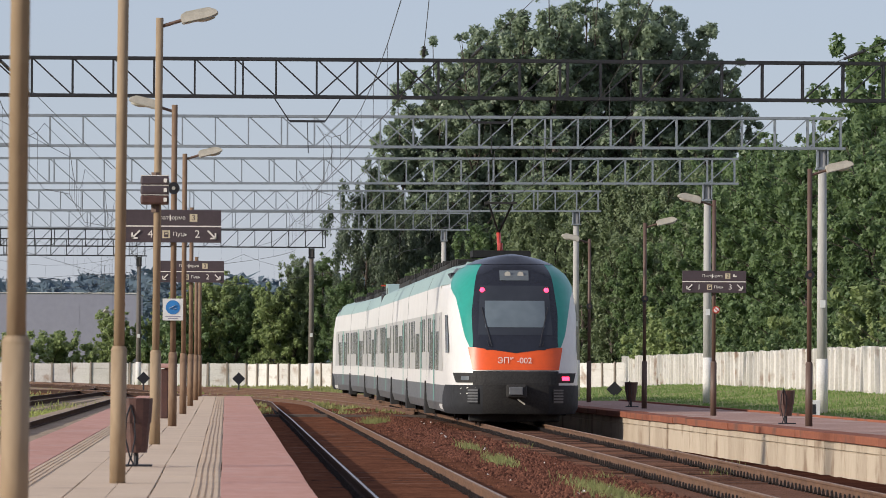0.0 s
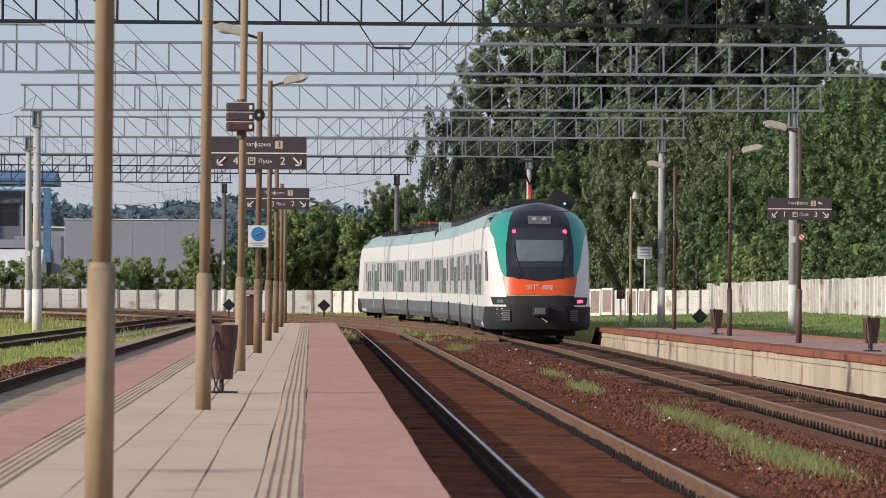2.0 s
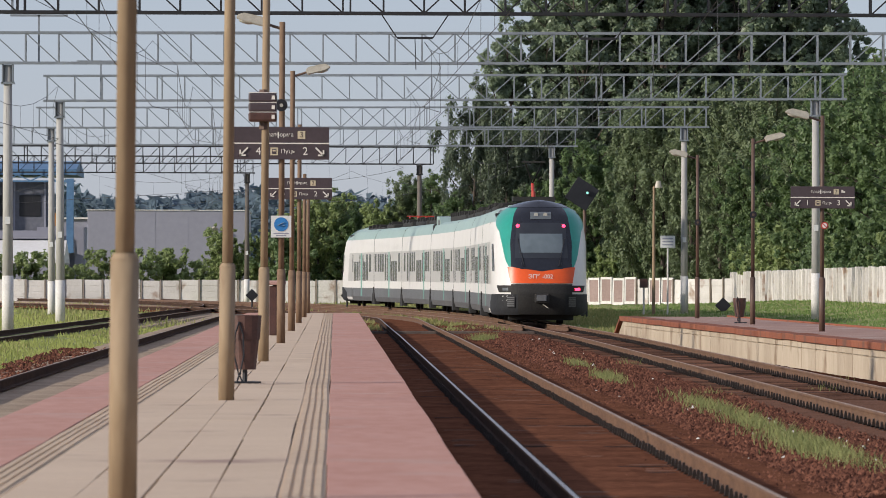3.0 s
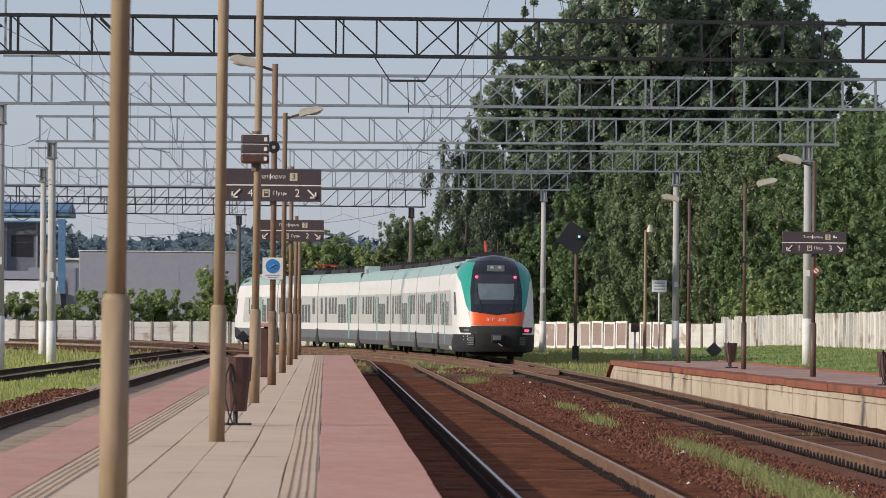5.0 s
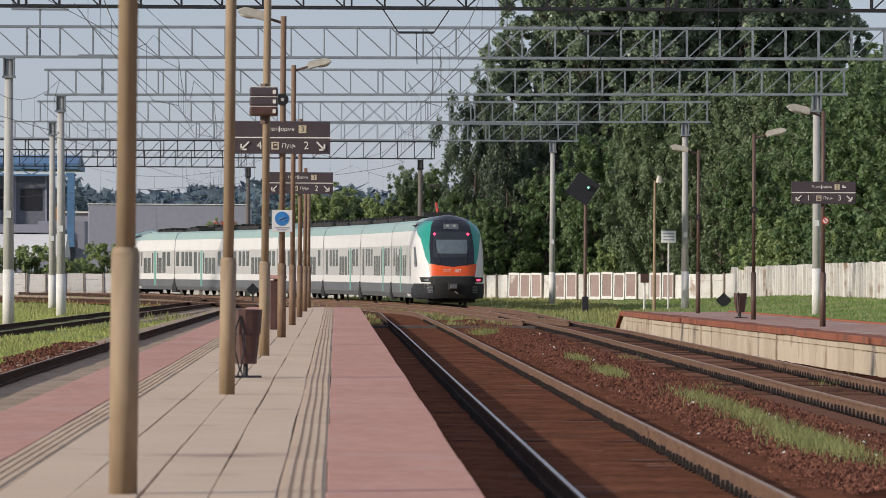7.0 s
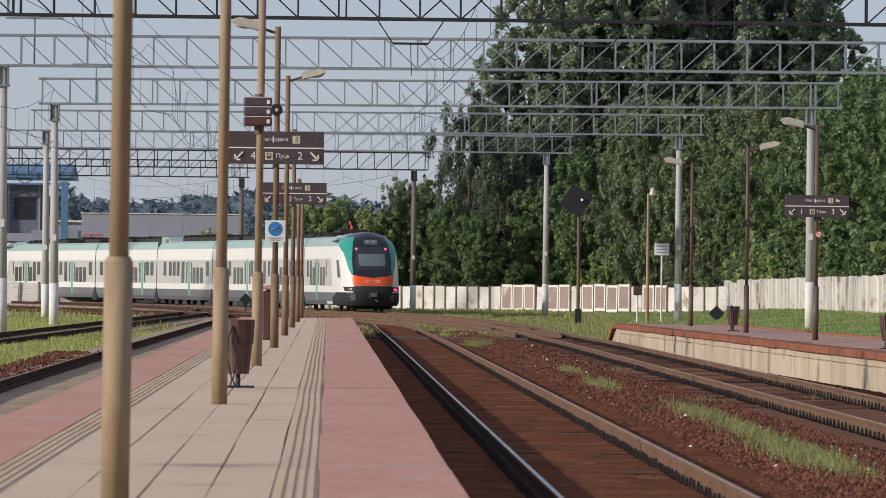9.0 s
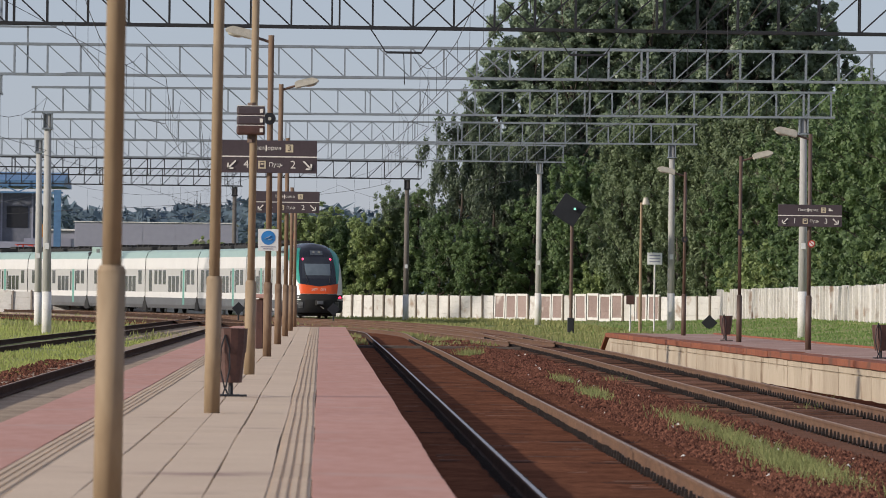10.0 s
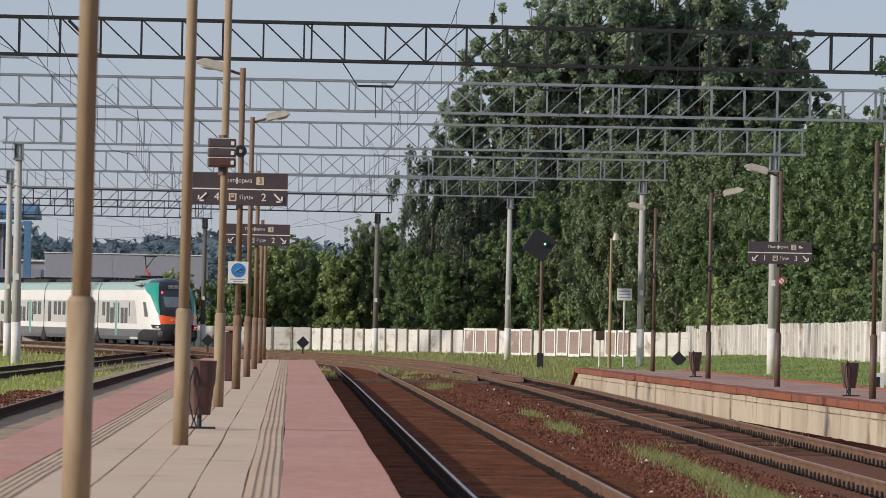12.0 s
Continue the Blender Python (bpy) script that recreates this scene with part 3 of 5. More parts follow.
# ---- lamp posts ----
def lamp_head(parent, side, z, arm=0.38, tilt=14):
    """Angled street-lamp head on a short arm; side is -1 or 1."""
    bm = rod(bmesh.new(), (0, 0, z - 0.14), (side * arm, 0, z - 0.02), 0.028)
    a = part("arm", bm, POLEDARK, parent)
    bm = bmesh.new()
    prof = [(0.0, -0.09), (0.0, 0.07), (0.12, 0.11), (0.62, 0.1), (0.78, 0.02), (0.8, -0.05), (0.6, -0.09)]
    w = 0.16
    va = [bm.verts.new((side * x, -w * (0.75 if h > 0 else 1), h)) for x, h in prof]
    vb = [bm.verts.new((side * x, w * (0.75 if h > 0 else 1), h)) for x, h in prof]
    bm.faces.new(va)
    bm.faces.new(vb[::-1])
    for i in range(len(prof)):
        k = (i + 1) % len(prof)
        bm.faces.new((va[i], vb[i], vb[k], va[k]))
    bmesh.ops.recalc_face_normals(bm, faces=bm.faces)
    bmesh.ops.bevel(bm, geom=list(bm.edges), offset=0.02, segments=2, affect="EDGES")
    h = part("lamp_head", bm, LAMPW, parent, "off-white lamp housing")
    h.matrix_basis = pose(side * (arm - 0.05), 0, z - 0.02, 0, -side * tilt, 0) @ Matrix.Diagonal((0.74, 0.95, 0.9, 1))
    bm = bmesh.new()
    bmesh.ops.create_uvsphere(bm, u_segments=12, v_segments=8, radius=0.17, matrix=Matrix.Translation((side * 0.52, 0, -0.08)) @ Matrix.Diagonal((1.2, 0.8, 0.3, 1)))
    part("lens", bm, LAMPG, h, "rounded lamp glass", True)


def lamp_post(x, y, side, top, lower=1.43, r=0.085, r2=0.058, lean=0.0, dark=False, worn=False):
    t = empty("platform_lamp_post", x, y, 0.42)
    t.matrix_basis = pose(x, y, 0.42, 0, lean, 0)
    tagged(t, "dark brown steel lamp post on the side platform" if dark else "brown worn steel lamp post on the platform" if worn else "tan painted steel lamp post on the platform",
           "lamp post", group="platform lamp posts")
    m = POLEDARK if dark else (POLEWORN if worn else POLE)
    bm = rod(bmesh.new(), (0, 0, -0.02), (0, 0, lower), r, n=32)
    part("lower_tube", bm, m, t, smooth=True)
    rod_ = rod(bmesh.new(), (0, 0, lower - 0.05), (0, 0, top), r2, n=28)
    part("upper_tube", rod_, m, t, smooth=True)
    bm = rod(bmesh.new(), (0, 0, lower - 0.012), (0, 0, lower + 0.03), r * 1.03, r2 * 1.2, n=20)
    part("collar", bm, m, t, "welded collar")
    if side:
        lamp_head(t, side, top)
    return t


POSTS = [(-1.25, 33.5, 1, 7.0), (-1.15, 60.4, -1, 6.7), (-1.1, 87.8, 1, 6.62), (-1.05, 111.4, -1, 6.33),
         (-1.03, 136.3, 1, 6.27), (-1.0, 159.6, 0, 5.6), (-0.97, 181.5, 0, 4.6), (-0.94, 200.0, 0, 4.4)]
posts = [lamp_post(x, y, s, h, lean=0.35 if i < 3 else 0.1, worn=i > 2) for i, (x, y, s, h) in enumerate(POSTS)]
RPOSTS = [(12.05, 116.5, 1, 5.33), (11.98, 138.6, -1, 5.3), (11.75, 158.5, 1, 5.22), (11.65, 181.2, -1, 5.25)]
rposts = [lamp_post(x, y, s, h, lower=1.3, r=0.075, r2=0.05, dark=True) for x, y, s, h in RPOSTS]


# ---- signs ----
def arrow(parent, x, y, z, dx, dz, s):
    bm = bmesh.new()
    w = s * 0.42
    beam(bm, (-dx * s, 0, -dz * s), (dx * s * 0.9, 0, dz * s * 0.9), w)
    beam(bm, (dx * s, 0, dz * s * 1.2), (dx * s, 0, -dz * s * 0.4), w)
    beam(bm, (dx * s * 1.2, 0, dz * s), (-dx * s * 0.4, 0, dz * s), w)
    part("arrow", bm, WHITE, parent).matrix_basis = pose(x, y, z)


def direction_sign(post, z0, w, h, number, left, right, extra=False):
    """Two-line board on a post."""
    px_, py_ = post.matrix_basis.translation.x, post.matrix_basis.translation.y
    t = empty("platform_sign", px_, py_ - 0.1, z0)
    tagged(t, "dark brown two-line platform sign with white lettering", "sign", group="platform signs")
    mid = h * 0.5
    part("upper_panel", box(bmesh.new(), -w / 2, w / 2, -0.03, 0.03, mid + 0.012, h, 0.006), SIGN, t)
    part("lower_panel", box(bmesh.new(), -w / 2, w / 2, -0.03, 0.03, 0, mid - 0.012, 0.006), SIGN, t)
    part("divider", box(bmesh.new(), -w / 2, w / 2, -0.034, 0.03, mid - 0.012, mid + 0.012), WHITE, t, "thin white dividing line")
    part("bracket", box(bmesh.new(), -0.05, 0.05, 0.03, 0.12, 0.03, h - 0.03), POLEDARK, t)
    f = -0.036
    word = writing("lettering", "Платоорма", h * 0.17, WHITE, t, -w * 0.03, f, h * 0.76)
    part("letter_stem", box(bmesh.new(), -0.012 - w * 0.032, 0.012 - w * 0.032, f - 0.003, f + 0.002, h * 0.665, h * 0.855), WHITE, t)
    part("number_square", box(bmesh.new(), w * 0.17, w * 0.25, f - 0.002, f + 0.004, h * 0.64, h * 0.88), CREAM, t)
    writing("number", number, h * 0.24, SIGN, t, w * 0.21, f - 0.006, h * 0.76)
    writing("number", left, h * 0.34, WHITE, t, -w * 0.24, f, h * 0.25)
    writing("number", right, h * 0.34, WHITE, t, w * 0.25, f, h * 0.25)
    writing("lettering", "Пуць", h * 0.18, WHITE, t, w * 0.07, f, h * 0.25)
    sq = part("train_symbol", box(bmesh.new(), -w * 0.115, -w * 0.035, f - 0.002, f + 0.004, h * 0.13, h * 0.37), CREAM, t)
    part("symbol_body", box(bmesh.new(), -w * 0.098, -w * 0.052, f - 0.006, f, h * 0.17, h * 0.33), SIGN, sq)
    part("symbol_window", box(bmesh.new(), -w * 0.09, -w * 0.06, f - 0.009, f - 0.004, h * 0.25, h * 0.3), CREAM, sq)
    arrow(t, -w * 0.39, f, h * 0.25, -1, -1, h * 0.12)
    arrow(t, w * 0.4, f, h * 0.25, 1, -1, h * 0.12)
    if extra:
        part("stairs_symbol", box(box(bmesh.new(), w * 0.29, w * 0.35, f, f + 0.004, h * 0.72, h * 0.78), w * 0.29, w * 0.32, f, f + 0.004, h * 0.76, h * 0.84), WHITE, t)
    return t


direction_sign(posts[3], 4.035, 1.88, 0.64, "3", "4", "2")
direction_sign(posts[5], 3.9, 1.86, 0.61, "3", "4", "2")
direction_sign(rposts[1], 3.44, 1.57, 0.54, "2", "1", "3", True)

t = empty("no_smoking_sign", RPOSTS[1][0] + 0.05, RPOSTS[1][1] - 0.09, 3.02)
tagged(t, "small round red and white prohibition sign on a post", "sign")
part("disc", rod(bmesh.new(), (0, 0, 0), (0, -0.015, 0), 0.09, n=24), T_RED, t, "red rim")
part("field", rod(bmesh.new(), (0, -0.014, 0), (0, -0.02, 0), 0.062, n=24), POSTER, t, "white field")
part("bar", beam(bmesh.new(), (-0.043, -0.021, 0.043), (0.043, -0.021, -0.043), 0.02, 0.02), T_RED, t, "red bar")
for (px, py, *_), z in ((RPOSTS[0], 3.55), (RPOSTS[2], 3.5), (RPOSTS[3], 3.5)):
    t = empty("round_loudspeaker", px, py - 0.06, z)
    tagged(t, "small round black loudspeaker clamped to a brown post", "loudspeaker", group="round loudspeakers")
    part("ring", rod(bmesh.new(), (0, 0.05, 0), (0, -0.06, 0), 0.075, 0.1, 18), BLACK, t)
    part("cone", rod(bmesh.new(), (0, -0.061, 0), (0, -0.066, 0), 0.04, n=14), POLEDARK, t)

# track-direction drum round the third post
t = empty("track_number_box", POSTS[2][0], POSTS[2][1], 4.14)
tagged(t, "brown three-tier direction box clamped round a lamp post", "sign")
for i in range(3):
    part("tier", box(bmesh.new(), -0.24, 0.2, -0.2, 0.2, i * 0.15, i * 0.15 + 0.14, 0.03), SIGN if i else BINM, t)
    part("side_mark", box(bmesh.new(), 0.12, 0.17, -0.207, -0.197, i * 0.15 + 0.04, i * 0.15 + 0.1), WHITE, t)
    part("divider", box(bmesh.new(), -0.235, 0.195, -0.195, 0.195, i * 0.15 + 0.14, i * 0.15 + 0.15), WHITE, t)
part("clamp", rod(bmesh.new(), (0, 0, -0.12), (0, 0, 0.5), 0.075), POLEDARK, t)

t = empty("horn_loudspeaker", POSTS[3][0] + 0.0, POSTS[3][1] - 0.12, 5.1)
tagged(t, "small round black horn loudspeaker on a lamp post", "loudspeaker")
bm = rod(bmesh.new(), (0, 0.06, 0), (0, -0.14, 0), 0.05, 0.12, 20)
part("horn", bm, BLACK, t)
part("driver", rod(bmesh.new(), (0, -0.16, 0), (0, -0.1, 0), 0.035, n=12), LAMPG, t)

t = empty("hygiene_notice", POSTS[3][0], POSTS[3][1] - 0.085, 2.5)
tagged(t, "white notice with a blue round pictogram on a post", "notice")
part("panel", box(bmesh.new(), -0.2, 0.2, -0.012, 0.012, 0, 0.43, 0.004), POSTER, t)
bm = rod(bmesh.new(), (0, -0.013, 0.26), (0, -0.018, 0.26), 0.14, n=32)
d = part("blue_disc", bm, BLUE, t)
bm = beam(beam(bmesh.new(), (-0.07, -0.02, 0.24), (0.05, -0.02, 0.3), 0.05, 0.004), (0.0, -0.02, 0.22), (0.07, -0.02, 0.24), 0.03, 0.004)
part("white_glyph", bm, POSTER, d)
part("text_bar", box(bmesh.new(), -0.15, 0.15, -0.016, -0.011, 0.07, 0.09), SHED, t)
part("text_bar", box(bmesh.new(), -0.1, 0.1, -0.016, -0.011, 0.03, 0.05), SHED, t)


# ---- litter bins ----
def litter_bin(x, y, w=0.26, h=0.8):
    t = empty("litter_bin", x, y, 0.42)
    tagged(t, "brown tapered litter bin on a looped stand", "litter bin", group="platform litter bins")
    bm = rod(bmesh.new(), (0, 0, 0.17), (0, 0, h), w * 0.48, w * 0.72, 14)
    top = [f for f in bm.faces if f.normal.z > 0.9]
    bmesh.ops.inset_individual(bm, faces=top, thickness=0.02)
    bmesh.ops.translate(bm, verts=[v for f in top for v in f.verts], vec=(0, 0, -0.3))
    part("bucket", bm, BINM, t)
    bm = bmesh.new()
    pts = [(-0.1, 0.0), (-0.07, 0.1), (-0.13, 0.35), (-0.12, 0.6), (-0.07, 0.76), (-0.02, 0.6), (-0.01, 0.35), (-0.06, 0.1), (-0.02, 0.0)]
    for a, b in zip(pts, pts[1:]):
        rod(bm, (a[0], -w * 0.7, a[1]), (b[0], -w * 0.7, b[1]), 0.01, n=6)
    part("loop_frame", bm, BLACK, t)
    part("foot_plate", box(bmesh.new(), -0.16, 0.2, -0.2, 0.1, 0, 0.025), BLACK, t)
    part("stem", rod(bmesh.new(), (0, 0, 0.02), (0, 0, 0.2), 0.03), BLACK, t)
    return t


litter_bin(-1.1, 69.8, 0.29, 0.84)
litter_bin(11.72, 163.2, 0.27, 0.72)
litter_bin(12.0, 120.8, 0.27, 0.72)
t = empty("covered_ash_bin", -1.32, 126, 0.42)
tagged(t, "tall brown metal bin with a pale pink cover plate", "litter bin")
part("box", box(bmesh.new(), -0.13, 0.04, -0.12, 0.12, 0.0, 1.1, 0.02), BINM, t)
part("side_box", box(bmesh.new(), 0.05, 0.2, -0.12, 0.12, 0.0, 0.8, 0.02), BINM, t)
part("cover_plate", box(bmesh.new(), -0.16, 0.24, -0.25, 0.25, 1.12, 1.22, 0.03), PINK, t, "pale pink cover")
part("cover_post", box(bmesh.new(), -0.05, 0.05, -0.05, 0.05, 1.09, 1.13), BINM, t)


# ---- overhead line ----
def mast(parent, x, y, top, base, pale=True, r=0.19):
    m = part("mast", rod(bmesh.new(), (x, y, base - 0.3), (x, y, top), r, r * 0.72, 20), MAST if pale else MASTD, parent,
             "round tapered concrete mast", True)
    part("white_base", rod(bmesh.new(), (x, y, base - 0.3), (x, y, base + 1.6), r * 1.04, r * 1.0, 16), LIME, m, "whitewashed foot", True)
    part("cap", box(box(box(bmesh.new(), x - 0.19, x - 0.14, y - 0.2, y + 0.2, top - 0.6, top + 0.1), x + 0.14, x + 0.19, y - 0.2, y + 0.2, top - 0.6, top + 0.1),
                    x - 0.22, x + 0.22, y - 0.2, y + 0.2, top - 0.64, top - 0.57), TRUSS_G if pale else TRUSS_D, m, "steel mast head frame")
    part("number_plate", box(bmesh.new(), x - 0.09, x + 0.09, y - r * 1.05, y - r * 0.95, base + 3.3, base + 3.55), POSTER, m, "small white plate")


def gantry(y, x0, x1, z0, h, dark, masts, panel=1.09, label="", lean=0.0):
    """A lattice beam from x0 to x1 on its masts; lean: degrees of left-down tilt, set to fit the camera's view."""
    g = empty("catenary_gantry")
    g.matrix_basis = pose(0, 0, 0, 0, -lean, 0)
    tagged(g, label, "gantry", group="catenary gantries")
    mat = TRUSS_D if dark else TRUSS_G
    d, c, mid = 0.4, 0.08, (x0 + x1) / 2
    for yy in (y, y + d):
        for z in (z0, z0 + h):
            part("chord", box(bmesh.new(), x0 - 0.15, x1 + 0.15, yy - c / 2, yy + c / 2, z - c / 2, z + c / 2), mat, g)
    n = max(4, round((x1 - x0) / panel))
    st = (x1 - x0) / n
    me = bpy.data.meshes.new("post")
    bm2 = box(box(bmesh.new(), -0.024, 0.024, -0.025, 0.025, 0, h), -0.024, 0.024, d - 0.025, d + 0.025, 0, h)
    bm2.to_mesh(me)
    bm2.free()
    me.materials.append(mat)
    dm = {}
    for s in (1, -1):
        b3 = beam(bmesh.new(), (0, 0, h if s > 0 else 0), (st, 0, 0 if s > 0 else h), 0.04)
        dm[s] = bpy.data.meshes.new("diagonal")
        b3.to_mesh(dm[s])
        b3.free()
        dm[s].materials.append(mat)
    for i in range(n + 1):
        o = new("post", me)
        o.parent = g
        o.matrix_basis = pose(x0 + i * st, y, z0)
        if i % 8 == 4:
            o = new("post", me)
            o.parent = g
            o.matrix_basis = pose(x0 + i * st + 0.2, y, z0)
        if i < n:
            xm = x0 + (i + 0.5) * st
            for s in (1, -1):
                if (s > 0 and xm < mid + st * 1.3) or (s < 0 and xm > mid - st * 1.3):
                    o = new("diagonal", dm[s])
                    o.parent = g
                    o.matrix_basis = pose(x0 + i * st, y, z0)
    for x, base, pale in masts:
        mast(g, x, y + d / 2, z0 - 0.06, base, pale)
    return g


gantry(96.0, -12.8, 20.8, 8.75, 1.0, True, [(-12.3, 0.0, True), (20.3, 0.2, True)], label="dark steel lattice gantry over the platforms")
gantry(150.5, -12.8, 20.8, 8.75, 1.0, True, [(-12.3, 0.0, True), (20.3, 0.2, True)], label="dark steel lattice gantry across the tracks")
gantry(187.0, -11.3, 20.4, 8.79, 1.0, False, [(-10.8, 0.15, True), (19.8, 0.2, True)], label="grey steel lattice gantry across the tracks", lean=0.16)
gantry(227.0, -11.5, 20.5, 8.81, 1.0, False, [(-11.0, 0.0, True), (19.4, 0.2, True)], label="grey steel lattice gantry on round concrete masts", lean=0.32)
gantry(282.0, -14.7, 18.6, 9.16, 1.0, False, [(-14.1, -0.1, True), (17.5, 0.1, True)], label="grey steel lattice gantry on round concrete masts", lean=0.24)
gantry(338.0, -30.0, 14.4, 9.55, 1.0, False, [(-29.4, -0.3, True), (13.0, 0.1, True)], label="grey steel lattice gantry over the curve")
gantry(366.0, -42.0, 6.2, 9.0, 1.1, True, [(-41.0, -0.3, False), (5.5, -0.1, False)], label="dark steel lattice gantry by the yard")
gantry(394.0, -46.0, -5.7, 8.9, 1.15, True, [(-45.0, -0.3, False), (-6.1, -0.1, False)], label="dark steel lattice gantry beyond the yard")


def hanger(x, y, z, w=1.75, drop=0.6, bar=0.95):
    t = empty("wire_hanger", x, y, z)
    tagged(t, "dark trapezoid wire hanger under a gantry", "wire hanger", group="wire hangers")
    for s in (-1, 1):
        part("arm", rod(bmesh.new(), (s * w / 2, 0, 0), (s * bar / 2, 0, -drop), 0.016, n=6), TRUSS_D, t)
    part("bar", box(bmesh.new(), -bar / 2, bar / 2, -0.03, 0.03, -drop - 0.03, -drop + 0.03), TRUSS_D, t)
    part("insulator", rod(bmesh.new(), (0, 0, -drop), (0.03, 0, -drop - 0.85), 0.012, n=8), TRUSS_D, t)


for x in (2.13, 7.03):
    hanger(x, 150.7, 8.7)


def tube(points, r):
    """One four-sided wire through points that run along y."""
    v = [(p[0] + dx * r, p[1], p[2] + dz * r) for p in points for dx, dz in ((-1, 0), (0, 1), (1, 0), (0, -1))]
    f = [(4 * j + i, 4 * j + (i + 1) % 4, 4 * j + 4 + (i + 1) % 4, 4 * j + 4 + i) for j in range(len(points) - 1) for i in range(4)]
    return v, [], f


def wires(line, off, s0, s1, name="overhead_wire"):
    """Messenger and contact wire of one track with their droppers."""
    t = empty(name)
    tagged(t, "thin dark overhead contact wire with droppers", "wire", group="overhead wires")
    stops = [gy for gy in (96, 150.7, 187.2, 227.2, 282.2, 338.2, 394) if s0 <= gy <= s1]
    con, mes, drp = [], [], bmesh.new()
    for a, b in zip(stops, stops[1:]):
        for i in range(9):
            k = i / 8
            s = a + (b - a) * k
            x, y, _ = on(line, s)
            zig = off * (1 - 2 * k) * 0.3
            c, m = Vector((x + zig, y, 6.25)), Vector((x + zig, y, 8.0 - 1.15 * (1 - (2 * k - 1) ** 2)))
            if 0 < i < 8:
                con.append(c)
                mes.append(m)
                rod(drp, c, m, 0.0045, n=4)
            elif not con or i == 8:
                con.append(c)
                mes.append(m)
    part("contact_wire", tube(con, 0.009), WIRE, t)
    part("messenger_wire", tube(mes, 0.008), WIRE, t)
    tagged(part("dropper_set", drp, WIRE, t), kind="stuff")


wires(LINE_1, 1, 96, 400)
wires(LINE_2, -1, 96, 400)
wires(LINE_3, 1, 96, 400)
wires(LINE_4, -1, 96, 400)

# diagonal feeder wires and insulators hung from the nearer gantries
for x, y, z, x2, y2, z2 in ((-9.4, 150.4, 9.8, -5.2, 187, 8.4), (-6.2, 150.4, 9.8, -3.8, 187, 8.0), (16.2, 150.4, 9.75, 17.4, 96.2, 9.75),
                            (5.2, 150.4, 9.75, 3.6, 96.2, 9.75), (6.4, 150.4, 9.75, 7.2, 96.2, 9.75), (-3.6, 187, 8.7, -2.2, 227, 8.4)):
    t = empty("feeder_wire")
    tagged(t, "thin feeder wire with a string of insulators", "wire", group="feeder wires")
    a, b = Vector((x, y, z)), Vector((x2, y2, z2))
    part("cable", rod(bmesh.new(), a, b, 0.01, n=4), WIRE, t)
    part("insulator_string", rod(bmesh.new(), a + (b - a) * 0.04, a + (b - a) * 0.11, 0.045, n=8), TRUSS_D, t)
for gy, x in ((187.2, -9.8), (227.2, -9.4), (150.7, -8.6)):
    t = empty("switch_frame", x, gy, 8.6)
    tagged(t, "grey T-shaped line bracket standing on a gantry", "line bracket", group="line brackets")
    part("upright", box(bmesh.new(), -0.03, 0.03, -0.03, 0.03, 0.2, 1.75), TRUSS_G, t)
    part("crossbar", box(bmesh.new(), -0.95, 0.95, -0.03, 0.03, 1.7, 1.77), TRUSS_G, t)


# ---- signals and small posts ----
def diamond(x, y, base, top, size, label, lamp=None, post=0.05):
    t = empty("signal_post", x, y, base)
    tagged(t, label, "signal", group="diamond signals")
    part("post", rod(bmesh.new(), (0, 0, -0.2), (0, 0, top), post, n=12), POLEDARK if top > 2 else BLACK, t)
    bm = box(bmesh.new(), -size, size, -0.03, 0.03, -size, size, 0.01)
    s = part("shield", bm, BLACK, t, "black diamond shield")
    s.matrix_basis = pose(0, -post - 0.05, top, 0, 45, 0) if not lamp else pose(-0.14, -post - 0.05, top, 0, 33, 0)
    if lamp:
        part("hood", rod(bmesh.new(), (0.12, -0.1, 0.05), (0.12, -0.32, 0.05), 0.13, n=16), BLACK, t).matrix_basis = pose(0, -0.05, top)
        part("lens", rod(bmesh.new(), (0.12, -0.325, 0.05), (0.12, -0.33, 0.05), 0.06, n=16), lamp, t).matrix_basis = pose(0, -0.05, top)
        part("relay_box", box(bmesh.new(), -0.16, 0.16, -0.12, 0.12, 0.0, 0.8, 0.03), BLACK, t)
        part("cap", rod(bmesh.new(), (-0.6, 0, 0.55), (0.55, 0, 0.75), 0.02, n=6), BLACK, t).matrix_basis = pose(0, 0, top - 0.6)


diamond(-4.8, 330, -0.25, 0.85, 0.27, "black diamond marker on a short post by the tracks")
diamond(0.75, 330, -0.25, 0.85, 0.27, "black diamond marker on a short post by the tracks")
diamond(19.0, 276, 0.0, 0.36, 0.28, "black diamond marker behind the side platform")
diamond(12.4, 280, -0.3, 6.15, 0.62, "tall signal post with black diamond head and green lamp", GREENLAMP, 0.085)

t = empty("yard_lamp_post", 15.95, 282, -0.1)
tagged(t, "slim brown yard lamp post with a small hooded light", "lamp post")
part("post", rod(bmesh.new(), (0, 0, -0.3), (0, 0, 6.4), 0.09, 0.06, 12), POLE, t)
part("lamp_head", rod(bmesh.new(), (0.22, 0, 6.3), (0.22, 0, 6.65), 0.2, 0.1, 14), LAMPW, t)
part("bracket", rod(bmesh.new(), (0, 0, 6.2), (0.24, 0, 6.45), 0.03), POLEDARK, t)
t = empty("notice_post", 16.65, 282, -0.05)
tagged(t, "white notice board on a thin white post in the grass", "notice")
part("post", rod(bmesh.new(), (0, 0, -0.3), (0, 0, 3.3), 0.045), LIME, t)
part("board", box(bmesh.new(), -0.37, 0.37, -0.08, -0.04, 3.25, 3.85, 0.01), POSTER, t)
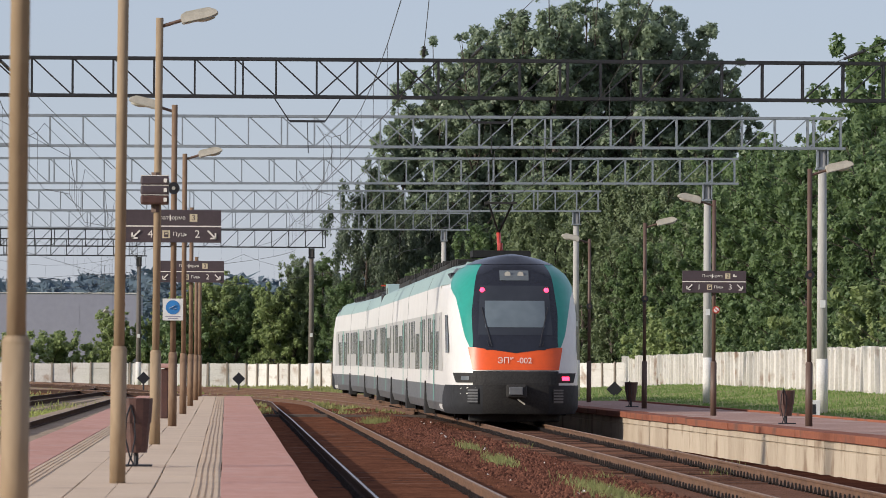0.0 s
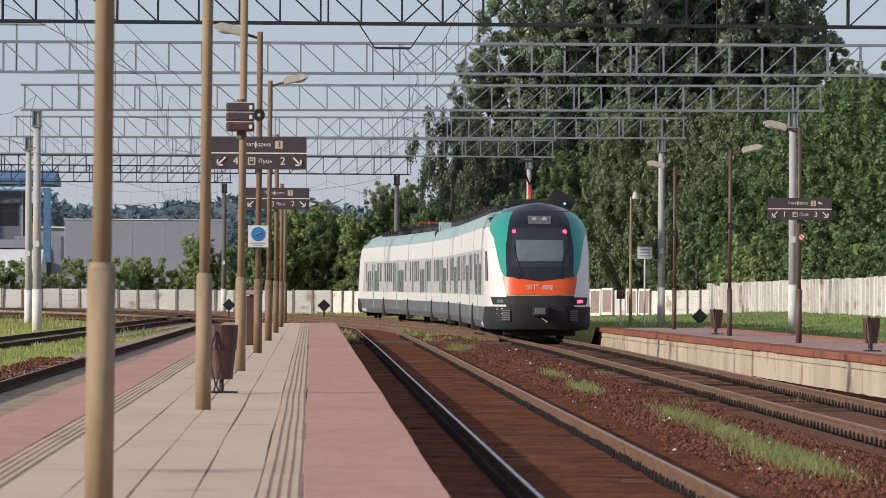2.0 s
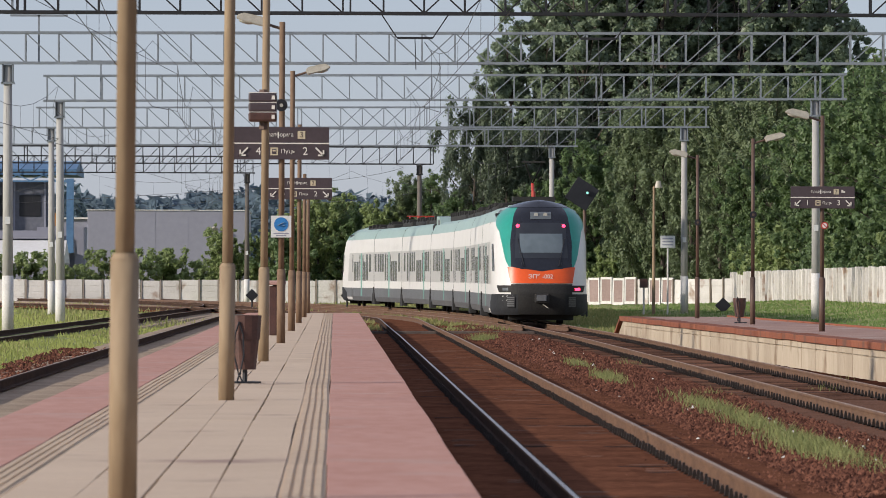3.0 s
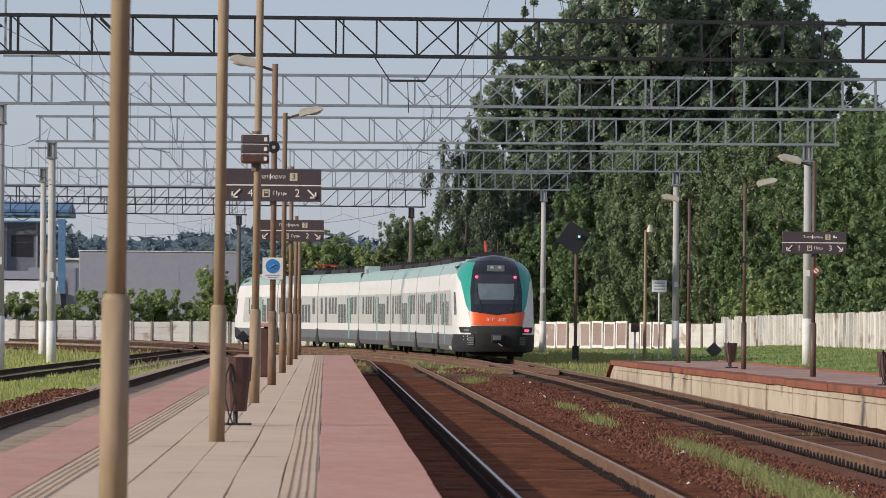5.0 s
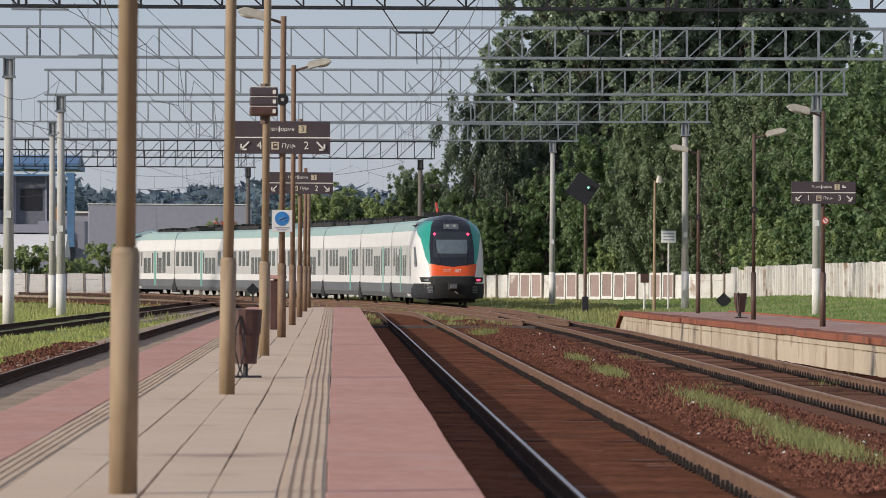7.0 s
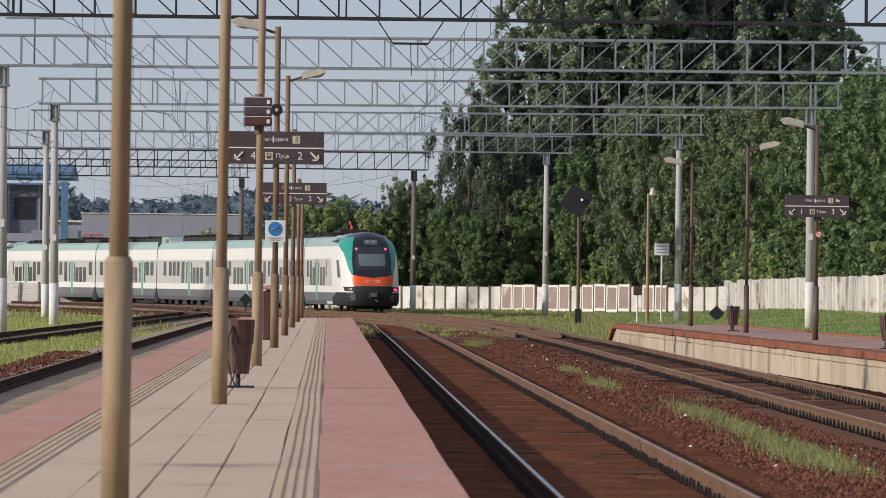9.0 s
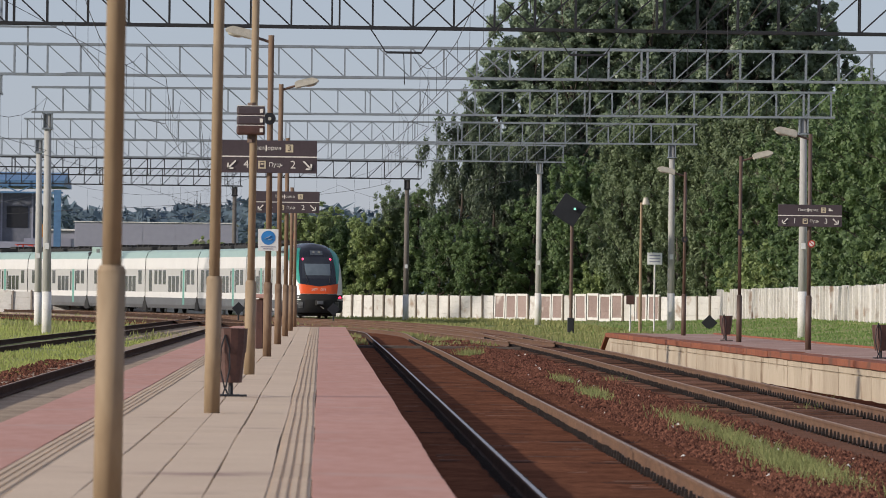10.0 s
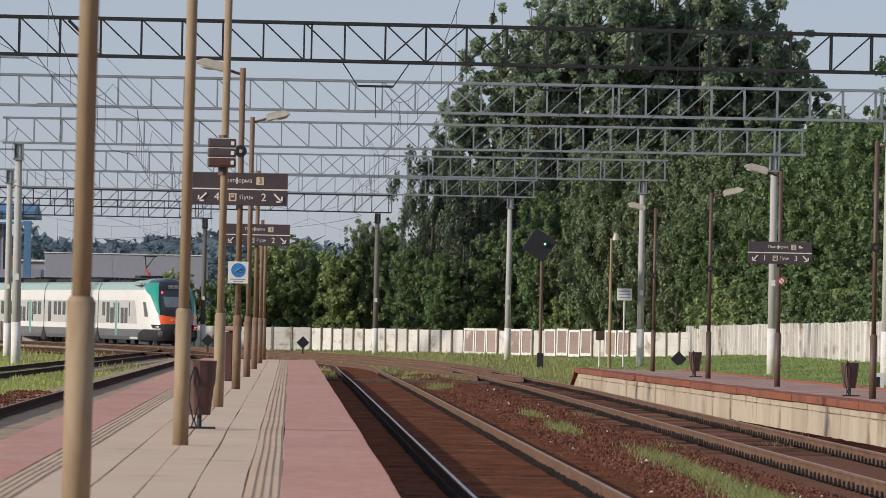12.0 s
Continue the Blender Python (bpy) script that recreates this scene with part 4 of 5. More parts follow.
for i in range(3):
    part("text_bar", box(bmesh.new(), -0.27, 0.27, -0.086, -0.079, 3.37 + i * 0.15, 3.43 + i * 0.15), SHED, t)
t = empty("equipment_cabinet_post", 15.4, 281, -0.1)
tagged(t, "short post with a grey equipment box", "cabinet")
part("post", rod(bmesh.new(), (0, 0, -0.3), (0, 0, 1.6), 0.05), LIME, t)
part("box", box(bmesh.new(), -0.2, 0.2, -0.15, 0.15, 1.3, 1.75, 0.03), BINM, t)
t = empty("kilometre_marker", 14.6, 140, 0.3)
tagged(t, "small white marker plate in the grass", "marker")
part("stake", box(bmesh.new(), -0.03, 0.03, -0.03, 0.03, -0.4, 0.2), LIME, t)
part("plate", box(bmesh.new(), -0.16, 0.16, -0.05, -0.03, 0.05, 0.5, 0.01), POSTER, t)
part("bar", box(bmesh.new(), -0.05, 0.05, -0.055, -0.049, 0.15, 0.4), BLACK, t)

# ---- fence ----
FEN = empty("boundary_fence")
tagged(FEN, "whitewashed concrete panel fence round the yard", "fence", kind="structure")


def panel_mesh(name, w, h, mat, kind):
    bm = bmesh.new()
    if kind == "plain":
        for i in range(4):
            box(bm, 0, w, -0.04 - 0.006 * (i % 2), 0.04, i * h / 4, (i + 1) * h / 4 - 0.03, 0.012)
        box(bm, 0.02, w - 0.02, -0.02, 0.03, 0, h)
    elif kind == "frame":
        box(bm, 0, w, -0.07, 0.05, h - 0.16, h, 0.01)
        box(bm, 0, w, -0.07, 0.05, 0.0, 0.2, 0.01)
        for x in (0, w - 0.14):
            box(bm, x, x + 0.14, -0.07, 0.05, 0.2, h - 0.16)
    elif kind == "brick":
        for i in range(6):
            box(bm, 0.14, w - 0.14, -0.035, 0.03, 0.2 + i * (h - 0.38) / 6, 0.185 + (i + 1) * (h - 0.38) / 6, 0.008)
        box(bm, 0.14, w - 0.14, -0.015, 0.02, 0.2, h - 0.16)
    elif kind == "post":
        box(bm, 0, w, -0.07, 0.07, -0.2, h, 0.015)
    else:
        box(bm, 0, w, -0.03, 0.05, 0.2, h - 0.05)
        box(bm, 0, w, -0.09, 0.05, 0.0, 0.2, 0.015)
        box(bm, 0.02, w - 0.02, -0.07, 0.05, h - 0.12, h, 0.015)
        box(bm, 0.0, 0.14, -0.2, 0.0, 0.05, h + 0.02, 0.02)
    me = bpy.data.meshes.new(name)
    bm.to_mesh(me)
    bm.free()
    me.materials.append(mat)
    return me


PW = 1.45
PLAIN = panel_mesh("panel", PW - 0.12, 1.72, FENCE, "plain")
FRAME = panel_mesh("panel_frame", PW - 0.1, 1.86, LIME, "frame")
BRICK = panel_mesh("brick_panel", PW - 0.1, 1.86, FENCEB, "brick")
RIBBED = panel_mesh("ribbed_panel", 1.96, 2.1, FENCE, "rib")
POSTM = panel_mesh("fence_post", 0.12, 1.8, FPOST, "post")


def run(a, b, za, zb, w, pick):
    a, b = Vector((*a, 0)), Vector((*b, 0))
    d = b - a
    n = int(d.length / w)
    ang = math.degrees(math.atan2(d.y, d.x))
    for i in range(n):
        p = a + d * (i / n)
        z = za + (zb - za) * i / n + random.uniform(-0.04, 0.04)
        turn, tilt = random.uniform(-1.5, 1.5), random.uniform(-0.7, 0.7)
        for m in pick(p):
            o = new(m.name.split(".")[0], m)
            o.parent = FEN
            if m is POSTM:
                o.matrix_basis = pose(p.x - 0.11, p.y - 0.03, z - 0.02, 0, tilt, ang)
            elif m is RIBBED:
                o.matrix_basis = pose(p.x + random.uniform(-0.05, 0.05), p.y, z, turn, tilt, ang + random.uniform(-0.5, 0.5))
            else:
                o.matrix_basis = pose(p.x, p.y, z, turn, tilt, ang)


def pick_far(p):
    if p.x < 11.2:
        return (BRICK, FRAME) if random.random() < 0.05 else (PLAIN, POSTM)
    if p.x < 22.6:
        return (PLAIN, POSTM) if random.random() < 0.14 else (BRICK, FRAME)
    return (PLAIN, POSTM)


run((-75, 432), (1.6, 418), -0.35, -0.33, PW, pick_far)
run((1.6, 418), (26.9, 377), -0.33, -0.1, PW, pick_far)
run((26.8, 379.5), (26.8, 120), -0.05, 0.56, 2.0, lambda p: (RIBBED,))


# ---- buildings beyond the fence ----
t = empty("warehouse", -8.0, 520, -0.5)
tagged(t, "long grey sheet-metal warehouse beyond the fence", "warehouse")
w = part("wall", box(bmesh.new(), -14.7, 0, 0, 22, 0, 8.2, 0.05), SHED, t)
part("roof", box(bmesh.new(), -14.8, 0.1, -0.1, 22.1, 8.2, 8.28), TENT, t)
w2 = part("lower_wall", box(bmesh.new(), -19.8, -14.72, 0.8, 20, 0, 7.4, 0.05), SHED, t)
part("lower_roof", box(bmesh.new(), -20.0, -14.72, 0.5, 20.3, 7.4, 7.55), TENT, t)
part("door", box(bmesh.new(), -1.6, -0.3, -0.12, -0.02, 0, 3.6), SHEDW, t)
for i in range(4):
    part("seam", box(bmesh.new(), -11.5 + i * 3, -11.47 + i * 3, -0.012, 0, 0.1, 8.1), SHED, w)
part("floodlight", rod(bmesh.new(), (-3.0, -0.7, 6.4), (-3.1, -0.35, 6.6), 0.3, 0.18, 14), LAMPW, t, "round white wall floodlight")
part("floodlight_arm", rod(bmesh.new(), (-3.1, -0.4, 6.55), (-3.1, 0.02, 6.7), 0.05), SHEDW, t)

t = empty("workshop_hall", -22.0, 478, -0.4)
tagged(t, "dark open-sided workshop hall with a faded blue roof", "hall")
part("back_wall", box(bmesh.new(), -30, -2.6, 6, 6.4, 0, 9.5), SHEDW, t)
part("lower_wall", box(bmesh.new(), -30, -0.4, 0.5, 0.9, 0, 4.2), SHEDW, t, "grey concrete lower wall")
part("upper_beam", box(bmesh.new(), -30, -2.0, 0.3, 0.8, 5.2, 5.9), SHED, t)
part("upper_wall", box(bmesh.new(), -30, -1.9, 1.4, 1.8, 5.9, 10.1), SHEDW, t, "dark grey upper wall below the roof")
for i in range(9):
    part("wall_post", box(bmesh.new(), -2.6 - i * 2.6, -2.45 - i * 2.6, 1.3, 1.4, 5.9, 10.1), SHED, t)
    part("dark_window", box(bmesh.new(), -4.7 - i * 2.6, -2.9 - i * 2.6, 1.34, 1.4, 7.1, 8.9), BLACK, t)
for i in range(12):
    a, b = -1.5 - i * 2.2, -2.6 - i * 2.2
    bm = beam(beam(bmesh.new(), (a, 0.1, 10.1), (b, 0.1, 10.6), 0.1), (b, 0.1, 10.6), (a - 2.2, 0.1, 10.1), 0.1)
    part("roof_truss", bm, SHEDB, t, "faded blue roof truss")
part("truss_chord", box(bmesh.new(), -30, 0.1, 0.03, 0.17, 10.0, 10.14), SHEDB, t)
bm = prism(bmesh.new(), [(0, 10.6), (0, 11.1), (7, 11.9), (14, 11.1), (14, 10.6)], -30, 0.2)
part("roof", bm, SHEDB, t, "faded blue cladding roof")
for i in range(16):
    part("roof_rib", box(bmesh.new(), -1.0 - i * 1.8, -0.85 - i * 1.8, -0.08, 0.0, 10.62, 11.08), SHEDB, t)
for x in (-0.35, -8.0, -16, -24):
    part("column", box(bmesh.new(), x - 0.3, x + 0.3, -0.1, 0.6, 4.0 if x > -1 else 0, 10.3), SHEDB if x > -1 else SHEDW, t)
part("annex", box(bmesh.new(), -3.2, 0.9, 1.2, 5, 0, 6.2), SHED, t, "light grey annex with a window")
part("annex_window", box(bmesh.new(), -0.9, 0.0, 1.12, 1.19, 2.6, 4.6), SHEDW, t)
part("gantry_crane", box(bmesh.new(), -12, -3.5, 1.5, 2.2, 7.6, 8.4), SHEDW, t)
part("orange_unit", box(bmesh.new(), -2.3, -1.4, 1.4, 2.0, 6.3, 7.4), surf("dull_orange_paint", (0.5, 0.22, 0.06), rough=0.6), t)
t = empty("sheet_roof_tent", -24.5, 462, -0.4)
tagged(t, "low white sheet-roofed storage tent", "tent")
bm = prism(bmesh.new(), [(0, 3.1), (0, 3.3), (5, 5.0), (10, 3.3), (10, 3.1)], -22, 2.4)
part("roof", bm, TENT, t)
part("wall", box(bmesh.new(), -22, 2.2, 0.3, 9.7, 0, 3.1), SHED, t)


# ---- trees ----
def leaf_cloud(clumps, n, size, seed, droop=0.0):
    """Leaf sprays round clump centres (x, y, z, radius, stretch), turned outwards like real foliage."""
    r = np.random.default_rng(seed)
    c = np.array(clumps)
    ra = c[:, 3]
    w = ra ** 2
    k = r.choice(len(c), n, p=w / w.sum())
    d = r.normal(size=(n, 3))
    d /= np.linalg.norm(d, axis=1)[:, None]
    far = r.uniform(0.0, 1.0, n) ** 0.42 * r.uniform(0.75, 1.2, n)
    shape = r.uniform(0.6, 1.25, (len(c), 3))
    shape[:, 2] *= c[:, 4]
    p = c[k, :3] + d * shape[k] * (ra[k] * far)[:, None]
    p[:, 2] -= droop * r.uniform(0, 1, n) ** 1.6 * ra[k] * 1.6
    nrm = d * 0.85 + r.normal(size=(n, 3)) * 0.6 + (0, 0, 0.35)
    nrm /= np.linalg.norm(nrm, axis=1)[:, None]
    g = r.normal(size=(n, 3))
    g[:, 2] -= droop * 2.2
    u = np.cross(nrm, np.cross(g, nrm))
    u /= np.linalg.norm(u, axis=1)[:, None]
    v = np.cross(nrm, u)
    s = size * r.uniform(0.55, 1.35, n)[:, None]
    a, b = u * s, v * s * (0.6 - 0.2 * min(1.0, droop))
    verts = np.stack([p - a * 0.6 + b, p - a * 0.5 - b, p + a], 1).reshape(-1, 3)
    return verts.tolist(), [], np.arange(3 * n).reshape(-1, 3).tolist()


def tree(name, h, w, leaf, n, size, seed, label, trunk=0.35, bottom=0.12, droop=0.0, limbs=40, rise=0.9, clump=0.75,
         stretch=1.0, peak=0.45, leaders=3):
    """Trunk, limbs that reach out unevenly, side twigs, and a clump of leaves at every twig's end."""
    r = random.Random(seed)
    t = empty(name)
    tagged(t, label, "tree", group="trees beyond the fence")
    bm = bmesh.new()
    pts = [Vector((0, 0, -0.5))]
    for i in range(7):
        pts.append(Vector((r.uniform(-1, 1) * 0.012 * h, r.uniform(-1, 1) * 0.012 * h, h * 0.93 * (i + 1) / 7)))
    for i in range(7):
        rod(bm, pts[i], pts[i + 1], trunk * (1 - i / 7.6), trunk * (1 - (i + 1) / 7.6), 8)
    cs = []

    def clumps_along(a, b, k0, every, rad):
        ln = (b - a).length
        m = max(2, int(ln * (1 - k0) / every))
        for j in range(m + 1):
            k = k0 + (1 - k0) * j / m
            side = Vector((r.gauss(0, 1), r.gauss(0, 1), r.gauss(0, 0.8))) * (0.16 * ln * (1.15 - k) + 0.15)
            q = a + (b - a) * k + side
            q.z = max(q.z, h * bottom * 0.6 + rad * 0.4)
            cs.append((*q, rad * r.uniform(0.6, 1.25) * (1.1 - 0.35 * k), stretch * r.uniform(0.8, 1.3)))
            if j % 2 == 0:
                rod(bm, a + (b - a) * max(0.1, k - 0.2), q, trunk * 0.07, trunk * 0.03, 4)

    for i in range(limbs):
        k = bottom + (0.9 - bottom) * ((i + r.random()) / limbs)
        e = (k - bottom) / (1 - bottom)
        wide = (e / peak) ** 0.55 if e < peak else max(0.0, 1 - ((e - peak) / (1 - peak)) ** 1.9) ** 0.75
        reach = w * (0.3 + 0.7 * wide) * r.uniform(0.55, 1.2)
        az = i * 2.4 + r.uniform(-0.7, 0.7)
        up = rise * r.uniform(0.6, 1.3)
        a = Vector((0, 0, h * k - reach * up * 0.5))
        a.z = max(a.z, 0.4)
        b = a + Vector((math.cos(az) * reach, math.sin(az) * reach, reach * up))
        b.z = min(b.z, h * r.uniform(0.93, 1.0))
        rod(bm, a, b, trunk * 0.26 * (1 - 0.6 * e), trunk * 0.06, 5)
        clumps_along(a, b, 0.3, clump * 1.15, clump)
    for i in range(leaders):
        az, out = r.uniform(0, 6.28), w * r.uniform(0.1, 0.45)
        a = Vector((math.cos(az) * out * 0.3, math.sin(az) * out * 0.3, h * 0.72))
        b = Vector((math.cos(az) * out, math.sin(az) * out, h * r.uniform(0.92, 1.02)))
        rod(bm, a, b, trunk * 0.2, trunk * 0.04, 5)
        clumps_along(a, b, 0.1, clump * 0.9, clump * 0.75)
    part("trunk", bm, BARK, t, "bark-covered trunk and limbs")
    part("crown", leaf_cloud(cs, n, size, seed, droop), leaf, t, "leafy crown with gaps")
    return t


POPLAR = "tall dark green poplar behind the fence"
KINDS = [
    tree("poplar", 30.0, 4.6, LEAF_D, 52000, 0.2, 11, POPLAR, 0.5, 0.08, limbs=62, rise=0.95, clump=0.8, peak=0.5, leaders=5),
    tree("poplar", 28.0, 4.2, LEAF_D, 46000, 0.2, 12, POPLAR, 0.45, 0.1, limbs=56, rise=1.1, clump=0.76, peak=0.4, leaders=4),
    tree("lime_tree", 15.0, 4.4, LEAF_M, 27000, 0.18, 13, "full green lime tree behind the fence", 0.3, 0.03, limbs=52, rise=0.5, clump=0.6, peak=0.35),
    tree("maple", 16.0, 3.9, LEAF_M, 26000, 0.18, 14, "green maple behind the fence", 0.28, 0.03, limbs=52, rise=0.7, clump=0.58, peak=0.4),
    tree("birch", 19.0, 3.6, LEAF_B, 36000, 0.19, 15, "weeping birch with hanging dark foliage", 0.28, 0.14, droop=1.5, limbs=42, rise=0.75,
         clump=0.62, stretch=1.7, peak=0.35, leaders=2),
    tree("young_birch", 14.0, 2.5, LEAF_Y, 24000, 0.14, 16, "slim yellow-green young birch", 0.16, 0.06, droop=0.5, limbs=46, rise=1.1, clump=0.46,
         stretch=1.5, peak=0.4, leaders=4),
    tree("bush", 5.0, 2.5, LEAF_M, 6500, 0.17, 17, "rounded green bush behind the fence", 0.09, 0.0, limbs=24, rise=0.6, clump=0.42, peak=0.4),
    tree("bush", 4.0, 2.3, LEAF_H, 6000, 0.16, 18, "light green bush behind the fence", 0.08, 0.0, limbs=22, rise=0.7, clump=0.38, peak=0.4),
    tree("hazel", 9.0, 2.6, LEAF_H, 22000, 0.15, 19, "hazel tree behind the fence in sunlit light green", 0.14, 0.02, limbs=50, rise=0.8, clump=0.42, peak=0.4),
]
HIGH = (30.0, 28.0, 15.0, 16.0, 19.0, 14.0, 5.0, 4.0, 9.0)
first = set()


def plant(k, x, y, h, turn):
    """A tree of that kind at its place, grown to height h."""
    src = KINDS[k]
    s = h / HIGH[k]
    z = max(-0.4, height(x, min(y, 430))) - 0.1
    o = src if k not in first else copy_thing(src, pose(x, y, z, 0, 0, turn))
    first.add(k)
    o.matrix_basis = pose(x, y, z, 0, 0, turn) @ Matrix.Diagonal((s, s, s, 1))


r = random.Random(5)
for k, x, y, h in ((1, 13.9, 446, 22.0), (1, 16.6, 448, 26.8), (0, 19.4, 445, 28.6), (0, 22.8, 448, 30.6), (1, 25.6, 444, 31.2), (0, 28.8, 449, 32.2), (1, 32.0, 446, 32.0),
                   (0, 35.0, 450, 30.8), (1, 37.8, 447, 27.6), (1, 40.2, 450, 24.4), (0, 21.0, 458, 28.0), (1, 26.6, 460, 30.0), (0, 31.4, 460, 30.5), (1, 36.4, 459, 27.0),
                   (4, 10.9, 434, 16.8), (4, 13.2, 431, 14.0), (4, 16.8, 434, 15.5), (3, 19.5, 424, 13.0), (2, 16.0, 428, 10.0), (1, 23.0, 430, 17.0), (3, 23.4, 420, 12.0),
                   (8, -1.2, 438, 8.6), (3, 2.2, 440, 8.4), (5, 5.2, 436, 9.6), (3, 7.4, 438, 10.6), (2, 9.0, 430, 8.6), (8, 3.8, 435, 7.8), (8, 0.4, 446, 8.8),
                   (5, 6.2, 446, 10.4), (3, 11.6, 426, 8.0), (6, -3.6, 436, 6.0), (8, -2.6, 442, 7.8), (2, 0.8, 437, 7.4), (2, 5.0, 440, 8.2)):
    plant(k, x, y, h, r.uniform(0, 360))
for k, x, y, h in ((5, 21.6, 408, 14.5), (5, 23.6, 406, 15.5), (5, 25.4, 402, 15.0), (5, 27.4, 400, 16.0), (2, 24.6, 412, 12.0), (5, 29.2, 396, 15.4), (3, 28.2, 388, 10.5),
                   (5, 30.4, 392, 16.2), (3, 30.6, 378, 13.2), (5, 31.4, 366, 14.6), (2, 30.6, 352, 12.6), (3, 32.2, 342, 14.2), (2, 31.0, 328, 12.8), (3, 32.6, 315, 13.8),
                   (2, 31.2, 302, 13.0), (3, 33.2, 290, 13.6), (2, 31.6, 276, 12.2), (3, 33.4, 262, 13.4), (2, 32.0, 248, 12.0), (2, 34.6, 398, 17.0), (3, 36.0, 384, 17.5),
                   (2, 36.4, 366, 16.5), (3, 37.0, 348, 17.0), (2, 36.6, 326, 15.5), (3, 37.2, 304, 16.0), (2, 37.0, 280, 15.0), (3, 39.6, 402, 18.0), (2, 42.6, 424, 18.5),
                   (3, 46.0, 404, 17.5), (2, 35.2, 414, 16.5), (3, 40.6, 346, 22.6), (3, 42.4, 338, 23.4), (2, 40.8, 330, 20.0)):
    plant(k, x, y, h, r.uniform(0, 360))
for x in np.arange(-33, -6, 2.9):
    plant(7, float(x) + r.uniform(-1.0, 1.0), r.uniform(436, 446), r.uniform(2.2, 4.2), r.uniform(0, 360))
for x, h in ((-8.8, 6.0), (-13.3, 3.8), (-5.6, 5.6)):
    plant(8, x, 438 + r.uniform(0, 6), h, r.uniform(0, 360))
for x in np.arange(12.5, 26, 2.2):
    plant(r.choice((6, 7)), float(x), 400 + (26 - float(x)) * 1.6 + 12, r.uniform(2.6, 4.4), r.uniform(0, 360))
for y in np.arange(236, 384, 7.0):
    plant(r.choice((6, 6, 7)), 29.4 + r.uniform(-0.6, 0.6), float(y), r.uniform(3.0, 5.0), r.uniform(0, 360))

# distant wood: ragged crowns of small sprays, distance haze put into their colour
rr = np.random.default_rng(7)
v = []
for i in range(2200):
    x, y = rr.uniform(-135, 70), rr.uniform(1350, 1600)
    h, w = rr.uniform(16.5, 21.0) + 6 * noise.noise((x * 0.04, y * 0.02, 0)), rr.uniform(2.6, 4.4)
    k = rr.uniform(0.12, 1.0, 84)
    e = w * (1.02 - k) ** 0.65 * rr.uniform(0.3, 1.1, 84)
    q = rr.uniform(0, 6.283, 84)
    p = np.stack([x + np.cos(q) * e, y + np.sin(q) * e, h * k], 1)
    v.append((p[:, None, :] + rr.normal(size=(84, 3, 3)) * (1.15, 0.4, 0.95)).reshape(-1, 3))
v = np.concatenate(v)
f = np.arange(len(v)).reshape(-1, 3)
tagged(part("far_woods", (v.tolist(), [], f.tolist()), CONIFER), "distant conifer wood on the horizon, tinted blue for haze", "forest", kind="stuff")

# ---- grass ----
g = []
for cx, cy, rx_, ry_, n in ((5.2, 78, 0.3, 7, 800), (5.05, 60, 0.3, 6, 2300), (4.9, 101, 0.2, 5, 600), (5.0, 116, 0.2, 5, 260), (5.15, 69, 0.25, 4, 800)):
    for i in range(n):
        x, y = r.gauss(cx, rx_ * 0.5), r.gauss(cy, ry_ * 0.5)
        if y > 45:
            g.append((x, y, mid_level(x, y) + lift(x, y), r.uniform(0.5, 1.1)))
for cx, cy, n, s in ((4.45, 166, 260, 1.9), (4.3, 168, 120, 1.5), (8.1, 93, 26, 1.0), (6.3, 120, 25, 1.2), (9.36, 104, 14, 1.0), (6.0, 90, 40, 1.0)):
    for i in range(n):
        g.append((r.gauss(cx, 0.17), r.gauss(cy, 0.6), lift(cx, cy) - 0.21, s * r.uniform(0.6, 1.2)))
blades("track_weeds", g, WEED, "tufts of fresh grass growing in the ballast", 21, 0.14, 0.0036, 0.9)
g = scatter(-14, -5.9, 95, 300, 26000, 31, thresh=-0.5) + scatter(-30, -6, 230, 415, 12000, 32)
blades("yard_grass", g, GRASS, "rough grass in the yard by the old tracks", 22, 0.12, 0.006)
g = scatter(-30, 3, 220, 415, 5000, 33, thresh=0.0) + scatter(-14, -5.9, 95, 300, 4000, 37, thresh=0.1, size=(0.2, 0.5))
blades("dry_yard_grass", g, DRY, "patches of dry yellow grass between the tracks", 23, 0.3, 0.008)
g = scatter(14.4, 26.5, 105, 330, 36000, 34) + scatter(9.5, 27, 192, 400, 9000, 35, thresh=-0.2)
blades("bank_grass", g, BANK, "mown green grass on the bank behind the platform", 24, 0.1, 0.006)
g = scatter(0.5, 16, 198, 400, 16000, 36, z=-0.24, thresh=-0.2)
blades("junction_grass", g, DRY, "dry and green weeds among the junction tracks", 25, 0.2, 0.009)


# ---- train ----
def half_width(z):
    return float(np.interp(z, (0.3, 0.5, 3.0, 3.7, 4.0, 4.25, 4.42, 4.52, 4.57), (1.64, 1.74, 1.74, 1.66, 1.5, 1.22, 0.86, 0.45, 0.03)))


def tip(z):
    return float(np.interp(z, (0.3, 0.6, 1.1, 1.5, 2.1, 3.0, 3.6, 4.0, 4.3, 4.5, 4.57), (0.25, 0.08, 0.0, 0.08, 0.28, 0.78, 1.15, 1.45, 1.85, 2.3, 2.7)))


def outline(z, n=41, depth=3.0, p=3.4, back=7.0):
    """Half of the nose's horizontal outline at level z, from the middle to the straight side: points and lengths."""
    hw, y0, pts = half_width(z), tip(z), []
    for i in range(n):
        a = i / (n - 1) * math.pi / 2
        pts.append((hw * math.sin(a) ** (2 / p), y0 + depth * (1 - math.cos(a) ** (2 / p))))
    pts.append((side_width(z) if z <= 4.33 else hw, back))
    pts = np.array(pts)
    ln = np.concatenate([[0], np.cumsum(np.hypot(*np.diff(pts, axis=0).T))])
    return pts, ln


